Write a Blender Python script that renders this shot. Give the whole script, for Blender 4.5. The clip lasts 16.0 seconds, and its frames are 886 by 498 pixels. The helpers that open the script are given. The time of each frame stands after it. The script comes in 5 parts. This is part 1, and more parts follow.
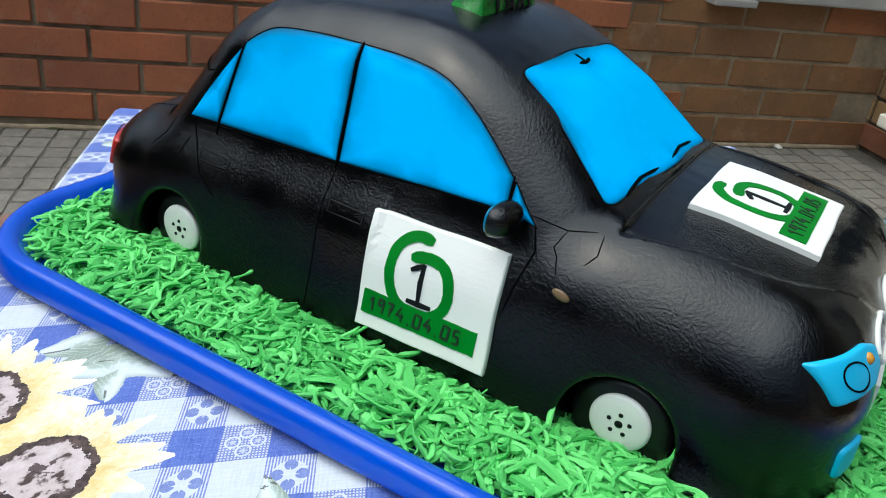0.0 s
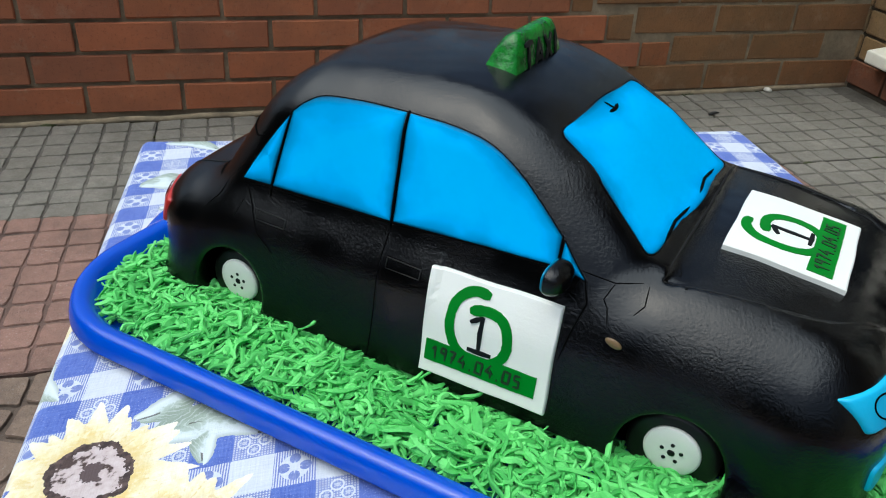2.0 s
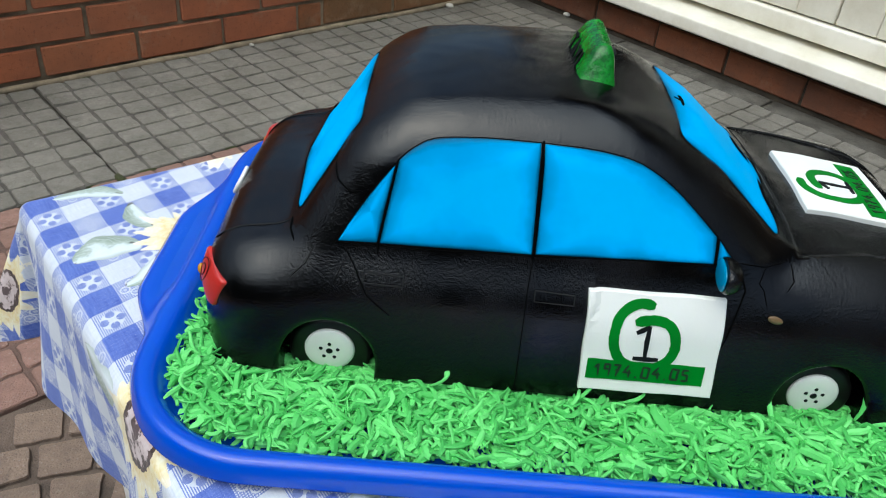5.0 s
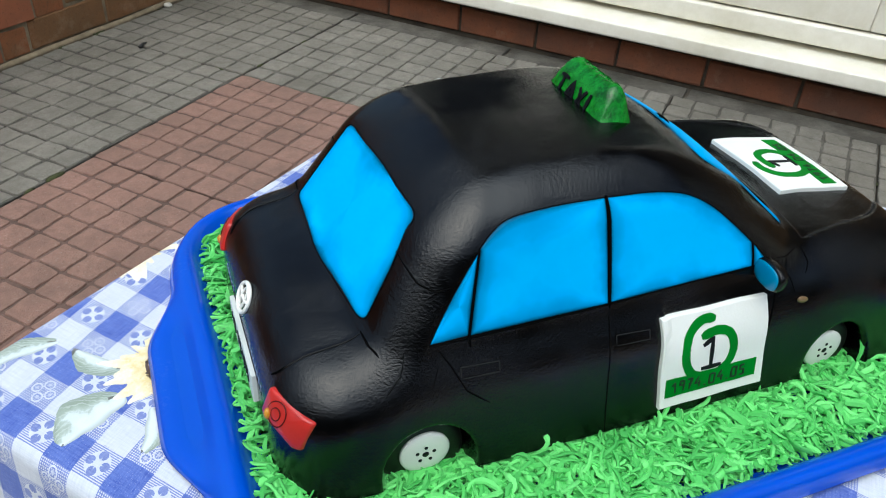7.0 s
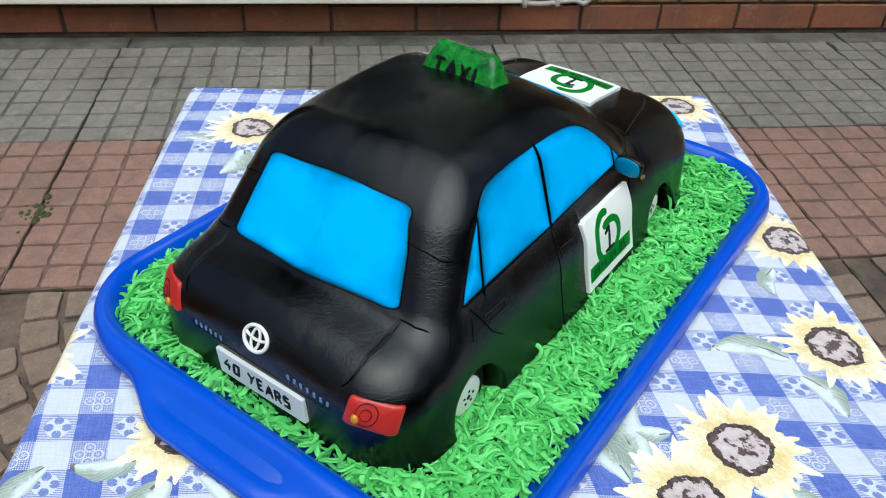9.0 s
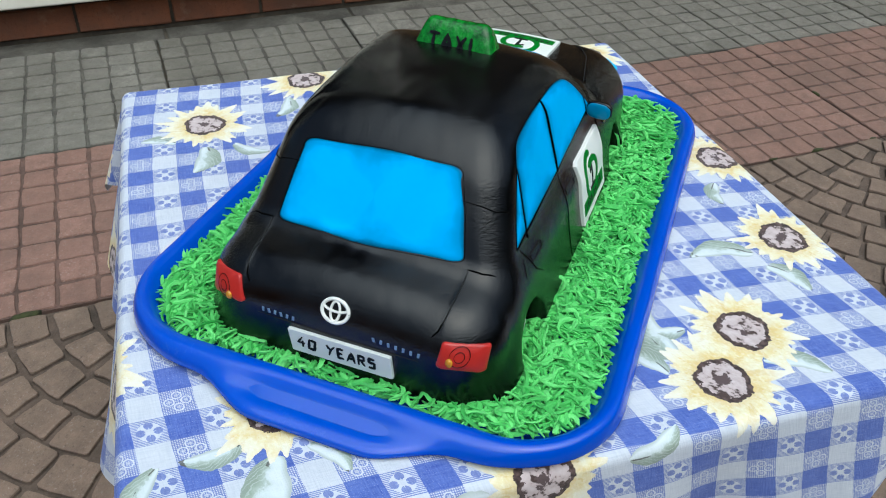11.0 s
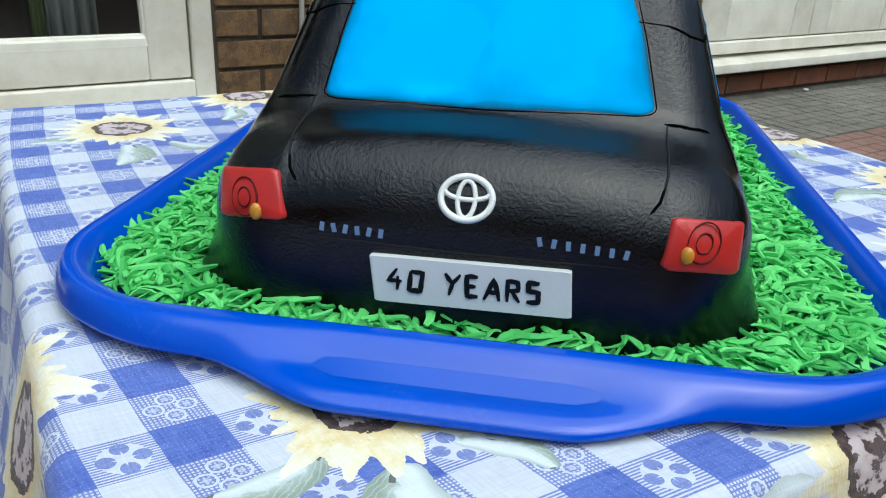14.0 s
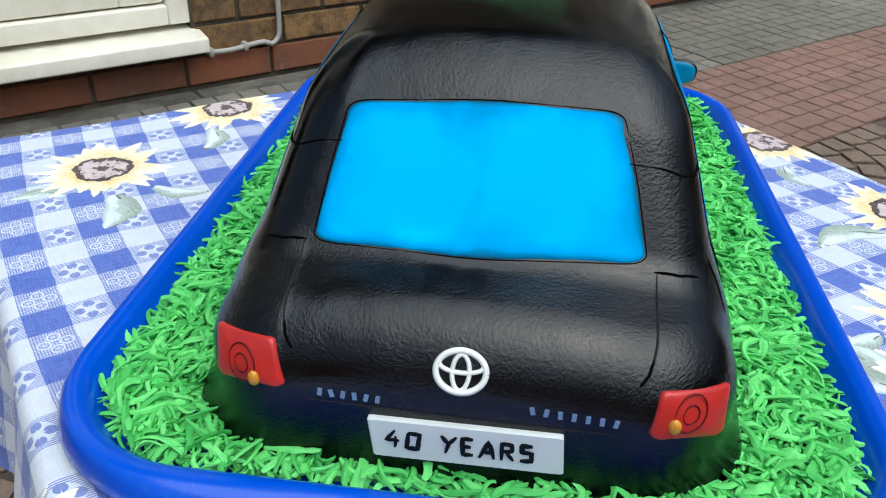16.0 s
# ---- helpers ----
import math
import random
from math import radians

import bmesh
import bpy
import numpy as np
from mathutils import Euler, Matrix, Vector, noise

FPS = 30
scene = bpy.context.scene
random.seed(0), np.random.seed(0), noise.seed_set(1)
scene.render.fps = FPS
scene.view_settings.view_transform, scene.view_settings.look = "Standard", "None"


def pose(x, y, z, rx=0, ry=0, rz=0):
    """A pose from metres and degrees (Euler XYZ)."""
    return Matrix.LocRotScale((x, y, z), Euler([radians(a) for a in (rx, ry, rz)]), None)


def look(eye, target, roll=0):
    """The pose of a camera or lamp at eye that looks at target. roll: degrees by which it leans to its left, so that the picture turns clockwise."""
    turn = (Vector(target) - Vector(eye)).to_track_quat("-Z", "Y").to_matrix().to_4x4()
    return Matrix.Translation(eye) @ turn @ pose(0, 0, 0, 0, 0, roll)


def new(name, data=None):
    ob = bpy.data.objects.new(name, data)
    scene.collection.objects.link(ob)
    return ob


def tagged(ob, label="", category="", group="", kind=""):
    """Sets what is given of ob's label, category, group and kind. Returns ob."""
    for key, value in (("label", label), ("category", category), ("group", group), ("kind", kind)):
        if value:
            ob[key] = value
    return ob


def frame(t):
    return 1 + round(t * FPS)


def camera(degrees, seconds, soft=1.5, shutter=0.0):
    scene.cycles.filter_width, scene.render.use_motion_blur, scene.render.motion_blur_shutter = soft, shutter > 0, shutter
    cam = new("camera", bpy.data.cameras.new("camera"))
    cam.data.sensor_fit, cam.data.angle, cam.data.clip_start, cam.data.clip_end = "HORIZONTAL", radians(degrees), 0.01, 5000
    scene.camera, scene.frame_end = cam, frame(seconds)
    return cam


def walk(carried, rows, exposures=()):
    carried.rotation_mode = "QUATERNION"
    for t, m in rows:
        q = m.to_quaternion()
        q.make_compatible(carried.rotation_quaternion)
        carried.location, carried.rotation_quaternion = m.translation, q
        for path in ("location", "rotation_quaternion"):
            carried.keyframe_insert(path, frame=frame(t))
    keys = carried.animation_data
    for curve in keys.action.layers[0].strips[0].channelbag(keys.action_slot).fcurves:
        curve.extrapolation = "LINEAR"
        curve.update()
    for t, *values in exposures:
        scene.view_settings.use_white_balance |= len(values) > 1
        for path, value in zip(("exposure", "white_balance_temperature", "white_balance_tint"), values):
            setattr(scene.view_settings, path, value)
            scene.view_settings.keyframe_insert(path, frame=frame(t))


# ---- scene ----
cam = camera(58.58, 16.0, soft=1.1)
# seconds, eye in metres, turn in degrees
PATH = [
    (0.0, 0.1655, -0.3041, 0.2196, 62.60, -6.01, 34.01),
    (0.5, 0.1684, -0.3173, 0.2336, 62.97, -5.85, 33.50),
    (1.0, 0.1774, -0.3438, 0.2559, 61.46, -4.91, 31.72),
    (1.5, 0.1623, -0.3399, 0.2624, 60.86, -4.81, 32.59),
    (2.0, 0.1423, -0.3212, 0.2660, 59.20, -2.75, 31.50),
    (2.5, 0.1125, -0.3191, 0.2679, 58.87, -2.87, 26.85),
    (3.0, 0.0723, -0.3292, 0.2642, 58.04, -2.36, 21.65),
    (3.5, 0.0390, -0.3423, 0.2675, 57.24, -3.56, 17.72),
    (4.0, 0.0195, -0.3544, 0.2748, 57.52, -3.93, 13.64),
    (4.5, -0.0174, -0.3529, 0.2811, 56.12, -4.74, 8.82),
    (7.0, -0.1915, -0.2967, 0.3114, 54.79, -3.49, -19.07),
    (7.5, -0.2154, -0.2676, 0.3149, 53.37, -5.10, -29.08),
    (8.0, -0.2370, -0.2524, 0.3216, 50.89, -3.59, -36.08),
    (8.5, -0.2895, -0.2461, 0.3335, 52.34, -2.82, -44.16),
    (11.0, -0.4293, -0.1676, 0.3599, 51.66, -1.77, -66.29),
    (11.5, -0.4266, -0.1388, 0.2948, 53.83, -2.18, -65.95),
    (12.0, -0.4192, -0.1113, 0.2255, 56.74, -3.10, -64.71),
    (12.5, -0.4035, -0.0829, 0.1893, 61.09, -1.99, -69.98),
    (13.0, -0.4035, -0.0621, 0.1617, 64.00, -2.45, -74.99),
    (13.5, -0.3922, -0.0435, 0.1532, 66.02, -1.85, -77.42),
    (14.0, -0.3888, -0.0362, 0.1561, 66.79, -2.61, -78.56),
    (14.5, -0.3817, -0.0357, 0.1608, 67.16, -2.59, -79.10),
    (15.0, -0.3700, -0.0410, 0.1690, 67.43, -2.77, -80.01),
    (15.5, -0.3615, -0.0378, 0.1936, 65.18, -2.43, -79.80),
    (16.0, -0.3550, -0.0245, 0.2325, 58.89, -1.79, -80.14),
]
walk(cam, [(t, pose(x, y, z, rx, ry, rz)) for t, x, y, z, rx, ry, rz in PATH],
     exposures=[(0.0, 0.74, 5950, 1.5), (2.0, 0.64, 5950, 1.5), (7.0, 0.71, 5950, 1.5), (11.0, 0.52, 5800, -1.0), (12.5, 0.46, 5750, -2.0), (14.0, 0.58, 5750, -1.5), (16.0, 0.72, 5900, 1.0)])

# ---- light ----
world = bpy.data.worlds.new("sky")
scene.world = world
world.use_nodes = True
wn, wl = world.node_tree.nodes, world.node_tree.links
sky = wn.new("ShaderNodeTexSky")
sky.sky_type, sky.sun_disc = "NISHITA", False
sky.sun_elevation, sky.sun_rotation = radians(65), radians(220)
sky.air_density, sky.dust_density, sky.ozone_density = 1.0, 6.0, 1.0
wl.new(sky.outputs[0], wn["Background"].inputs[0])
wn["Background"].inputs[1].default_value = 0.080
sun = new("sun", bpy.data.lights.new("sun", "SUN"))
sun.data.energy, sun.data.angle, sun.data.color = 1.5, radians(82), (0.955, 0.98, 1.0)
sun.matrix_world = look((0, 0, 5), (0.30, 0.36, 3.6))

# ---- materials ----


def material(name, colour, rough=0.5, **more):
    m = bpy.data.materials.new(name)
    m.use_nodes = True
    b = m.node_tree.nodes["Principled BSDF"]
    b.inputs["Base Color"].default_value = (*colour, 1)
    b.inputs["Roughness"].default_value = rough
    for key, value in more.items():
        b.inputs[key.replace("_", " ")].default_value = value
    return m


class Nodes:
    """Short hand for wiring one material."""

    def __init__(self, m):
        self.m, self.t = m, m.node_tree
        self.b = self.t.nodes["Principled BSDF"]

    def add(self, kind, **values):
        n = self.t.nodes.new("ShaderNode" + kind)
        for key, value in values.items():
            n.inputs[key.replace("_", " ")].default_value = value
        return n

    def link(self, a, b):
        self.t.links.new(a, b)

    def coords(self, which="Object"):
        return self.add("TexCoord").outputs[which]

    def noise(self, scale, detail=4, rough=0.55, where=None):
        n = self.add("TexNoise", Scale=scale, Detail=detail, Roughness=rough)
        self.link(where or self.coords(), n.inputs["Vector"])
        return n.outputs["Fac"]

    def ramp(self, fac, *stops):
        n = self.add("ValToRGB")
        e = n.color_ramp.elements
        while len(e) < len(stops):
            e.new(0.5)
        for s, (p, c) in zip(e, stops):
            s.position, s.color = p, (*c, 1) if len(c) == 3 else c
        self.link(fac, n.inputs[0])
        return n.outputs[0]

    def math(self, op, a, b=None, c=None, clamp=False):
        n = self.t.nodes.new("ShaderNodeMath")
        n.operation, n.use_clamp = op, clamp
        for i, v in enumerate((a, b, c)):
            if v is None:
                continue
            if isinstance(v, (int, float)):
                n.inputs[i].default_value = v
            else:
                self.link(v, n.inputs[i])
        return n.outputs[0]

    def mix(self, fac, a, b, blend="MIX"):
        n = self.t.nodes.new("ShaderNodeMix")
        n.data_type, n.blend_type = "RGBA", blend
        for i, v in ((0, fac), (6, a), (7, b)):
            if isinstance(v, (int, float)):
                n.inputs[i].default_value = v
            elif isinstance(v, tuple):
                n.inputs[i].default_value = (*v, 1)
            else:
                self.link(v, n.inputs[i])
        return n.outputs[2]

    def bump(self, height, strength, distance):
        n = self.add("Bump", Strength=strength, Distance=distance)
        self.link(height, n.inputs["Height"])
        self.link(n.outputs[0], self.b.inputs["Normal"])
        return n

    def base(self, colour):
        self.link(colour, self.b.inputs["Base Color"])

    def rough(self, fac, low, high):
        n = self.add("MapRange", To_Min=low, To_Max=high)
        self.link(fac, n.inputs[0])
        self.link(n.outputs[0], self.b.inputs["Roughness"])

    def attr(self, name):
        n = self.t.nodes.new("ShaderNodeAttribute")
        n.attribute_name = name
        return n.outputs["Fac"]

    def random(self):
        return self.t.nodes.new("ShaderNodeObjectInfo").outputs["Random"]


def fondant(name, colour, rough, mottled=0.12, grain=900, strength=0.25, depth=0.0004):
    m = material(name, colour, rough)
    n = Nodes(m)
    n.base(n.mix(n.noise(60), tuple(c * (1 - mottled) for c in colour), tuple(min(1, c * (1 + mottled)) for c in colour)))
    n.rough(n.noise(45, 3), rough * 0.8, rough * 1.25)
    n.bump(n.noise(grain, 3), strength, depth)
    return m


BLACK = material("black_fondant", (0.001, 0.001, 0.001), 0.2, Specular_IOR_Level=0.44)
n = Nodes(BLACK)
n.base(n.mix(n.noise(25), (0.0006, 0.0007, 0.0009), (0.0016, 0.0016, 0.0018)))
peel, grit, patch = n.noise(820, 3, 0.6), n.noise(2000, 2, 0.6), n.noise(16, 4)
n.rough(n.ramp(patch, (0.35, (0, 0, 0)), (0.7, (1, 1, 1))), 0.06, 0.13)
rise = n.math("MULTIPLY", n.math("MULTIPLY_ADD", grit, 0.4, peel), n.ramp(patch, (0.38, (0.18, 0.18, 0.18)), (0.60, (1, 1, 1))))
n.bump(rise, 0.60, 0.0006)

WINDOW_BLUE = material("airbrushed_blue_fondant", (0.0, 0.45, 0.95), 0.5, Specular_IOR_Level=0.12)
n = Nodes(WINDOW_BLUE)
# black overspray drifts in from the edge, farther in some places than in others
drift = n.ramp(n.noise(40, 3, 0.5), (0.36, (0.5, 0.5, 0.5)), (0.68, (2.0, 2.0, 2.0)))
sprayed = n.math("DIVIDE", n.math("ADD", n.attr("edge"), n.math("MULTIPLY", n.math("SUBTRACT", n.noise(160, 5, 0.7), 0.5), 0.0016)), drift)
sprayed = n.ramp(n.math("MULTIPLY", sprayed, 100.0), (0.0, (0.002, 0.008, 0.014)), (0.05, (0.0, 0.11, 0.23)), (0.16, (0.0, 0.27, 0.60)), (0.55, (0.002, 0.40, 0.88)), (1.0, (0.004, 0.455, 0.94)))
uneven = n.ramp(n.noise(22, 4, 0.6), (0.38, (0, 0, 0)), (0.68, (1, 1, 1)))
n.base(n.mix(n.math("MULTIPLY", uneven, 0.15), sprayed, (0.0, 0.25, 0.66)))
n.bump(n.noise(160, 3), 0.12, 0.0005)

WHITE = fondant("white_fondant", (0.78, 0.79, 0.74), 0.5, 0.04)
CREAM = fondant("off_white_fondant", (0.66, 0.70, 0.68), 0.45, 0.06)
MARK_GREEN = fondant("green_food_paint", (0.007, 0.175, 0.012), 0.5, 0.35, 500)
Nodes(MARK_GREEN).b.inputs["Specular IOR Level"].default_value = 0.15
RED_INK = material("dark_red_ink", (0.075, 0.006, 0.005), 0.5, Specular_IOR_Level=0.2)
SIGN_GREEN = material("dark_green_fondant", (0.015, 0.22, 0.02), 0.2, Specular_IOR_Level=0.4)
n = Nodes(SIGN_GREEN)
dyed = n.ramp(n.noise(130, 5, 0.7), (0.36, (0.005, 0.070, 0.006)), (0.52, (0.012, 0.18, 0.014)), (0.70, (0.025, 0.29, 0.022)))
n.base(n.mix(n.ramp(n.noise(700, 3, 0.7), (0.56, (0, 0, 0)), (0.68, (0.6, 0.6, 0.6))), dyed, (0.004, 0.05, 0.006)))
n.rough(n.noise(60, 3), 0.12, 0.32)
n.bump(n.noise(300, 3), 0.5, 0.0010)
INK = material("black_food_ink", (0.004, 0.005, 0.006), 0.5, Specular_IOR_Level=0.2)
DARK_GREEN_INK = material("dark_green_ink", (0.004, 0.022, 0.006), 0.5)
BROWN_SUGAR = fondant("brown_sugar", (0.17, 0.105, 0.05), 0.3, 0.5, 500)
RED = fondant("red_fondant", (0.44, 0.022, 0.017), 0.30, 0.45, 300)
AMBER = fondant("amber_sugar", (0.55, 0.24, 0.022), 0.25, 0.25, 500)
LIGHT_BLUE = fondant("light_blue_fondant", (0.03, 0.46, 0.76), 0.4, 0.12)
MIRROR_BLUE = fondant("deep_blue_fondant", (0.005, 0.20, 0.36), 0.35, 0.3)
PALE_INK = material("pale_blue_ink", (0.17, 0.26, 0.42), 0.5)
TYRE = fondant("black_tyre_fondant", (0.006, 0.006, 0.006), 0.4, 0.3, 400)
SEAM = material("dark_scored_line", (0.001, 0.001, 0.001), 0.9, Specular_IOR_Level=0.05)
# grey base colour stands in for light caught along a scored line
GLINT_SEAM = material("scored_line_glint", (0.012, 0.012, 0.012), 0.7, Specular_IOR_Level=0.2)

STRAND = material("green_fondant_strands", (0.035, 0.36, 0.07), 0.6, Specular_IOR_Level=0.2)
n = Nodes(STRAND)
island = n.t.nodes.new("ShaderNodeNewGeometry").outputs["Random Per Island"]
n.base(n.ramp(island, (0.0, (0.070, 0.37, 0.075)), (0.5, (0.120, 0.52, 0.118)), (1.0, (0.195, 0.68, 0.185))))
n.bump(n.noise(900, 2), 0.3, 0.0004)
n.b.inputs["Subsurface Weight"].default_value = 0.08
n.b.inputs["Subsurface Radius"].default_value = (0.001, 0.003, 0.001)

PLASTIC = material("blue_plastic", (0.002, 0.06, 0.62), 0.3, Specular_IOR_Level=0.55)
n = Nodes(PLASTIC)
tint = n.mix(n.noise(9, 3), (0.003, 0.055, 0.46), (0.007, 0.085, 0.58))
worn = n.math("MULTIPLY", n.ramp(n.noise(16, 3), (0.58, (0, 0, 0)), (0.70, (1, 1, 1))), n.ramp(n.noise(420, 4, 0.7), (0.52, (0, 0, 0)), (0.62, (1, 1, 1))))
n.base(n.mix(n.math("MULTIPLY", worn, 0.07), tint, (0.30, 0.45, 0.85)))
n.rough(n.noise(30, 4), 0.13, 0.24)
scuff = n.noise(400, 3)
n.bump(scuff, 0.05, 0.0003)
n.b.inputs["Subsurface Weight"].default_value = 0.12
n.b.inputs["Subsurface Radius"].default_value = (0.001, 0.003, 0.012)
n.b.inputs["Subsurface Scale"].default_value = 0.5

UPVC = material("white_upvc", (0.74, 0.73, 0.66), 0.35)
n = Nodes(UPVC)
n.base(n.mix(n.ramp(n.noise(7, 6, 0.7), (0.4, (0, 0, 0)), (0.75, (1, 1, 1))), (0.84, 0.81, 0.70), (0.66, 0.62, 0.49)))
n.bump(n.noise(120, 2), 0.04, 0.001)
GLASS = material("window_glass", (0.9, 0.95, 0.93), 0.02, Transmission_Weight=1.0, IOR=1.45)
GASKET = material("black_rubber_gasket", (0.01, 0.01, 0.01), 0.6)
# dark base colour that stands in for missing light indoors and under the eaves
UNLIT_DARK = material("unlit_dark_colour", (0.10, 0.09, 0.08), 0.9)
n = Nodes(UNLIT_DARK)
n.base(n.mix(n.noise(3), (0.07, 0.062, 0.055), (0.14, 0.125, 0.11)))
CURTAIN = material("grey_green_curtain", (0.20, 0.24, 0.20), 0.9)
n = Nodes(CURTAIN)
n.base(n.mix(n.noise(8), (0.40, 0.44, 0.42), (0.52, 0.55, 0.52)))
GREEN_CURTAIN = material("leaf_green_curtain", (0.12, 0.20, 0.05), 0.9)
n = Nodes(GREEN_CURTAIN)
n.base(n.mix(n.noise(20), (0.08, 0.15, 0.03), (0.17, 0.26, 0.07)))


def brick_material(name, stops, pit, stain=0.55, relief=0.8, grime=(0.085, 0.055, 0.04), patchy=7):
    m = material(name, stops[0], 0.85)
    n = Nodes(m)
    c = n.ramp(n.random(), *[(i / (len(stops) - 1), s) for i, s in enumerate(stops)])
    c = n.mix(n.math("MULTIPLY", n.noise(18, 6, 0.65), 0.7), c, (stops[0][0] * 0.5, stops[0][1] * 0.5, stops[0][2] * 0.5), "MIX")
    spots = n.ramp(n.noise(75, 4, 0.7), (0.62, (0, 0, 0)), (0.72, (1, 1, 1)))
    c = n.mix(n.math("MULTIPLY", spots, pit), c, (0.30, 0.22, 0.15))
    at = n.t.nodes.new("ShaderNodeNewGeometry").outputs["Position"]
    soot = n.ramp(n.noise(patchy, 7, 0.7, at), (0.42, (0, 0, 0)), (0.66, (1, 1, 1)))
    c = n.mix(n.math("MULTIPLY", soot, stain), c, grime)
    lime = n.ramp(n.noise(13, 7, 0.75, at), (0.56, (0, 0, 0)), (0.75, (1, 1, 1)))
    c = n.mix(n.math("MULTIPLY", lime, 0.45), c, (0.36, 0.26, 0.17))
    specks = n.ramp(n.noise(130, 4, 0.75), (0.56, (0, 0, 0)), (0.66, (1, 1, 1)))
    c = n.mix(n.math("MULTIPLY", specks, 0.35 + 0.5 * pit), c, tuple(0.28 * v for v in stops[0]))
    n.base(c)
    n.bump(n.math("ADD", n.noise(60, 5, 0.7), n.math("MULTIPLY", n.noise(350, 3), 0.6)), relief, 0.004)
    return m


BRICK_RED = brick_material("red_brick", ((0.43, 0.135, 0.055), (0.47, 0.160, 0.065), (0.35, 0.120, 0.058), (0.48, 0.145, 0.058), (0.40, 0.150, 0.070)), 0.22, 0.45, 0.4, (0.16, 0.07, 0.04))
BRICK_BROWN = brick_material("brown_brick", ((0.27, 0.150, 0.055), (0.20, 0.120, 0.050), (0.32, 0.185, 0.065), (0.24, 0.125, 0.050)), 0.85, 0.95, 1.0, (0.030, 0.022, 0.015), 26)
BRICK_OLD = brick_material("weathered_brick", ((0.31, 0.135, 0.050), (0.25, 0.120, 0.046), (0.28, 0.145, 0.055), (0.27, 0.110, 0.042), (0.52, 0.13, 0.04)), 0.25, 0.6, 0.9, (0.13, 0.080, 0.036))
BRICK_YELLOW = brick_material("yellow_brick", ((0.38, 0.24, 0.10), (0.33, 0.20, 0.085)), 0.3)
BRICK_PLINTH = brick_material("smooth_plinth_brick", ((0.28, 0.095, 0.042), (0.31, 0.110, 0.048), (0.25, 0.090, 0.042)), 0.12)
MORTAR = material("mortar", (0.13, 0.10, 0.065), 0.95)
n = Nodes(MORTAR)
n.base(n.ramp(n.noise(14, 5, 0.7), (0.3, (0.13, 0.10, 0.065)), (0.55, (0.25, 0.195, 0.125)), (0.8, (0.36, 0.30, 0.20))))
n.bump(n.noise(120, 4), 0.6, 0.003)

MORTAR_DARK = material("dark_mortar", (0.06, 0.046, 0.032), 0.95)
n = Nodes(MORTAR_DARK)
n.base(n.ramp(n.noise(16, 5, 0.7), (0.35, (0.035, 0.027, 0.018)), (0.6, (0.075, 0.058, 0.038)), (0.8, (0.15, 0.12, 0.08))))
n.bump(n.noise(120, 4), 0.6, 0.003)


def slab_material(name, light, dark, dirt):
    m = material(name, light, 0.85)
    n = Nodes(m)
    big = n.t.nodes.new("ShaderNodeNewGeometry").outputs["Position"]
    c = n.mix(n.ramp(n.noise(42, 8, 0.8, big), (0.36, (0, 0, 0)), (0.64, (1, 1, 1))), tuple(1.15 * v for v in light), dark)
    grit = n.ramp(n.noise(260, 3, 0.7, big), (0.58, (0, 0, 0)), (0.70, (1, 1, 1)))
    c = n.mix(n.math("MULTIPLY", grit, 0.40), c, (0.52, 0.48, 0.42))
    pits = n.ramp(n.noise(190, 3, 0.7, big), (0.60, (0, 0, 0)), (0.70, (1, 1, 1)))
    c = n.mix(n.math("MULTIPLY", pits, 0.5), c, tuple(0.45 * v for v in dirt))
    pad = n.t.nodes.new("ShaderNodeNewGeometry").outputs["Random Per Island"]
    c = n.mix(n.math("MULTIPLY", pad, 0.45), c, dark)
    c = n.mix(n.math("MULTIPLY", n.random(), 0.25), c, dirt)
    blot = n.ramp(n.noise(4.5, 8, 0.75, big), (0.44, (0, 0, 0)), (0.66, (1, 1, 1)))
    c = n.mix(n.math("MULTIPLY", blot, 0.6), c, dirt)
    low = n.add("SeparateXYZ")
    n.link(n.coords(), low.inputs[0])
    groove = n.math("LESS_THAN", low.outputs[2], 0.0349)
    c = n.mix(n.math("MULTIPLY", groove, n.ramp(n.noise(9, 5, 0.7, big), (0.35, (0.35, 0.35, 0.35)), (0.65, (0.85, 0.85, 0.85)))), c, tuple(0.40 * v for v in dirt))
    n.base(c)
    n.bump(n.math("ADD", n.noise(90, 5, 0.7, big), n.noise(400, 3, 0.5, big)), 0.6, 0.004)
    return m


SLAB_GREY = slab_material("grey_concrete_slab", (0.235, 0.220, 0.188), (0.165, 0.153, 0.128), (0.095, 0.086, 0.067))
SLAB_RED = slab_material("red_concrete_slab", (0.29, 0.165, 0.13), (0.22, 0.125, 0.095), (0.13, 0.085, 0.065))
SLAB_BROWN = slab_material("worn_brown_slab", (0.255, 0.180, 0.133), (0.183, 0.128, 0.094), (0.080, 0.059, 0.044))
GROUND = material("sandy_dirt", (0.07, 0.06, 0.045), 0.95)
n = Nodes(GROUND)
n.base(n.ramp(n.noise(9, 6, 0.7), (0.3, (0.03, 0.026, 0.02)), (0.6, (0.08, 0.068, 0.05)), (0.85, (0.12, 0.11, 0.07))))
n.bump(n.noise(150, 4), 0.6, 0.004)
# dark colour for the added walls out of view
UNSEEN_WALL = material("unseen_wall_dark", (0.05, 0.05, 0.035), 0.95)
n = Nodes(UNSEEN_WALL)
n.base(n.mix(n.noise(6, 6), (0.03, 0.035, 0.02), (0.08, 0.075, 0.05)))
n.bump(n.noise(30, 4), 0.6, 0.02)
COPING = material("grey_coping_stone", (0.30, 0.29, 0.27), 0.85)
n = Nodes(COPING)
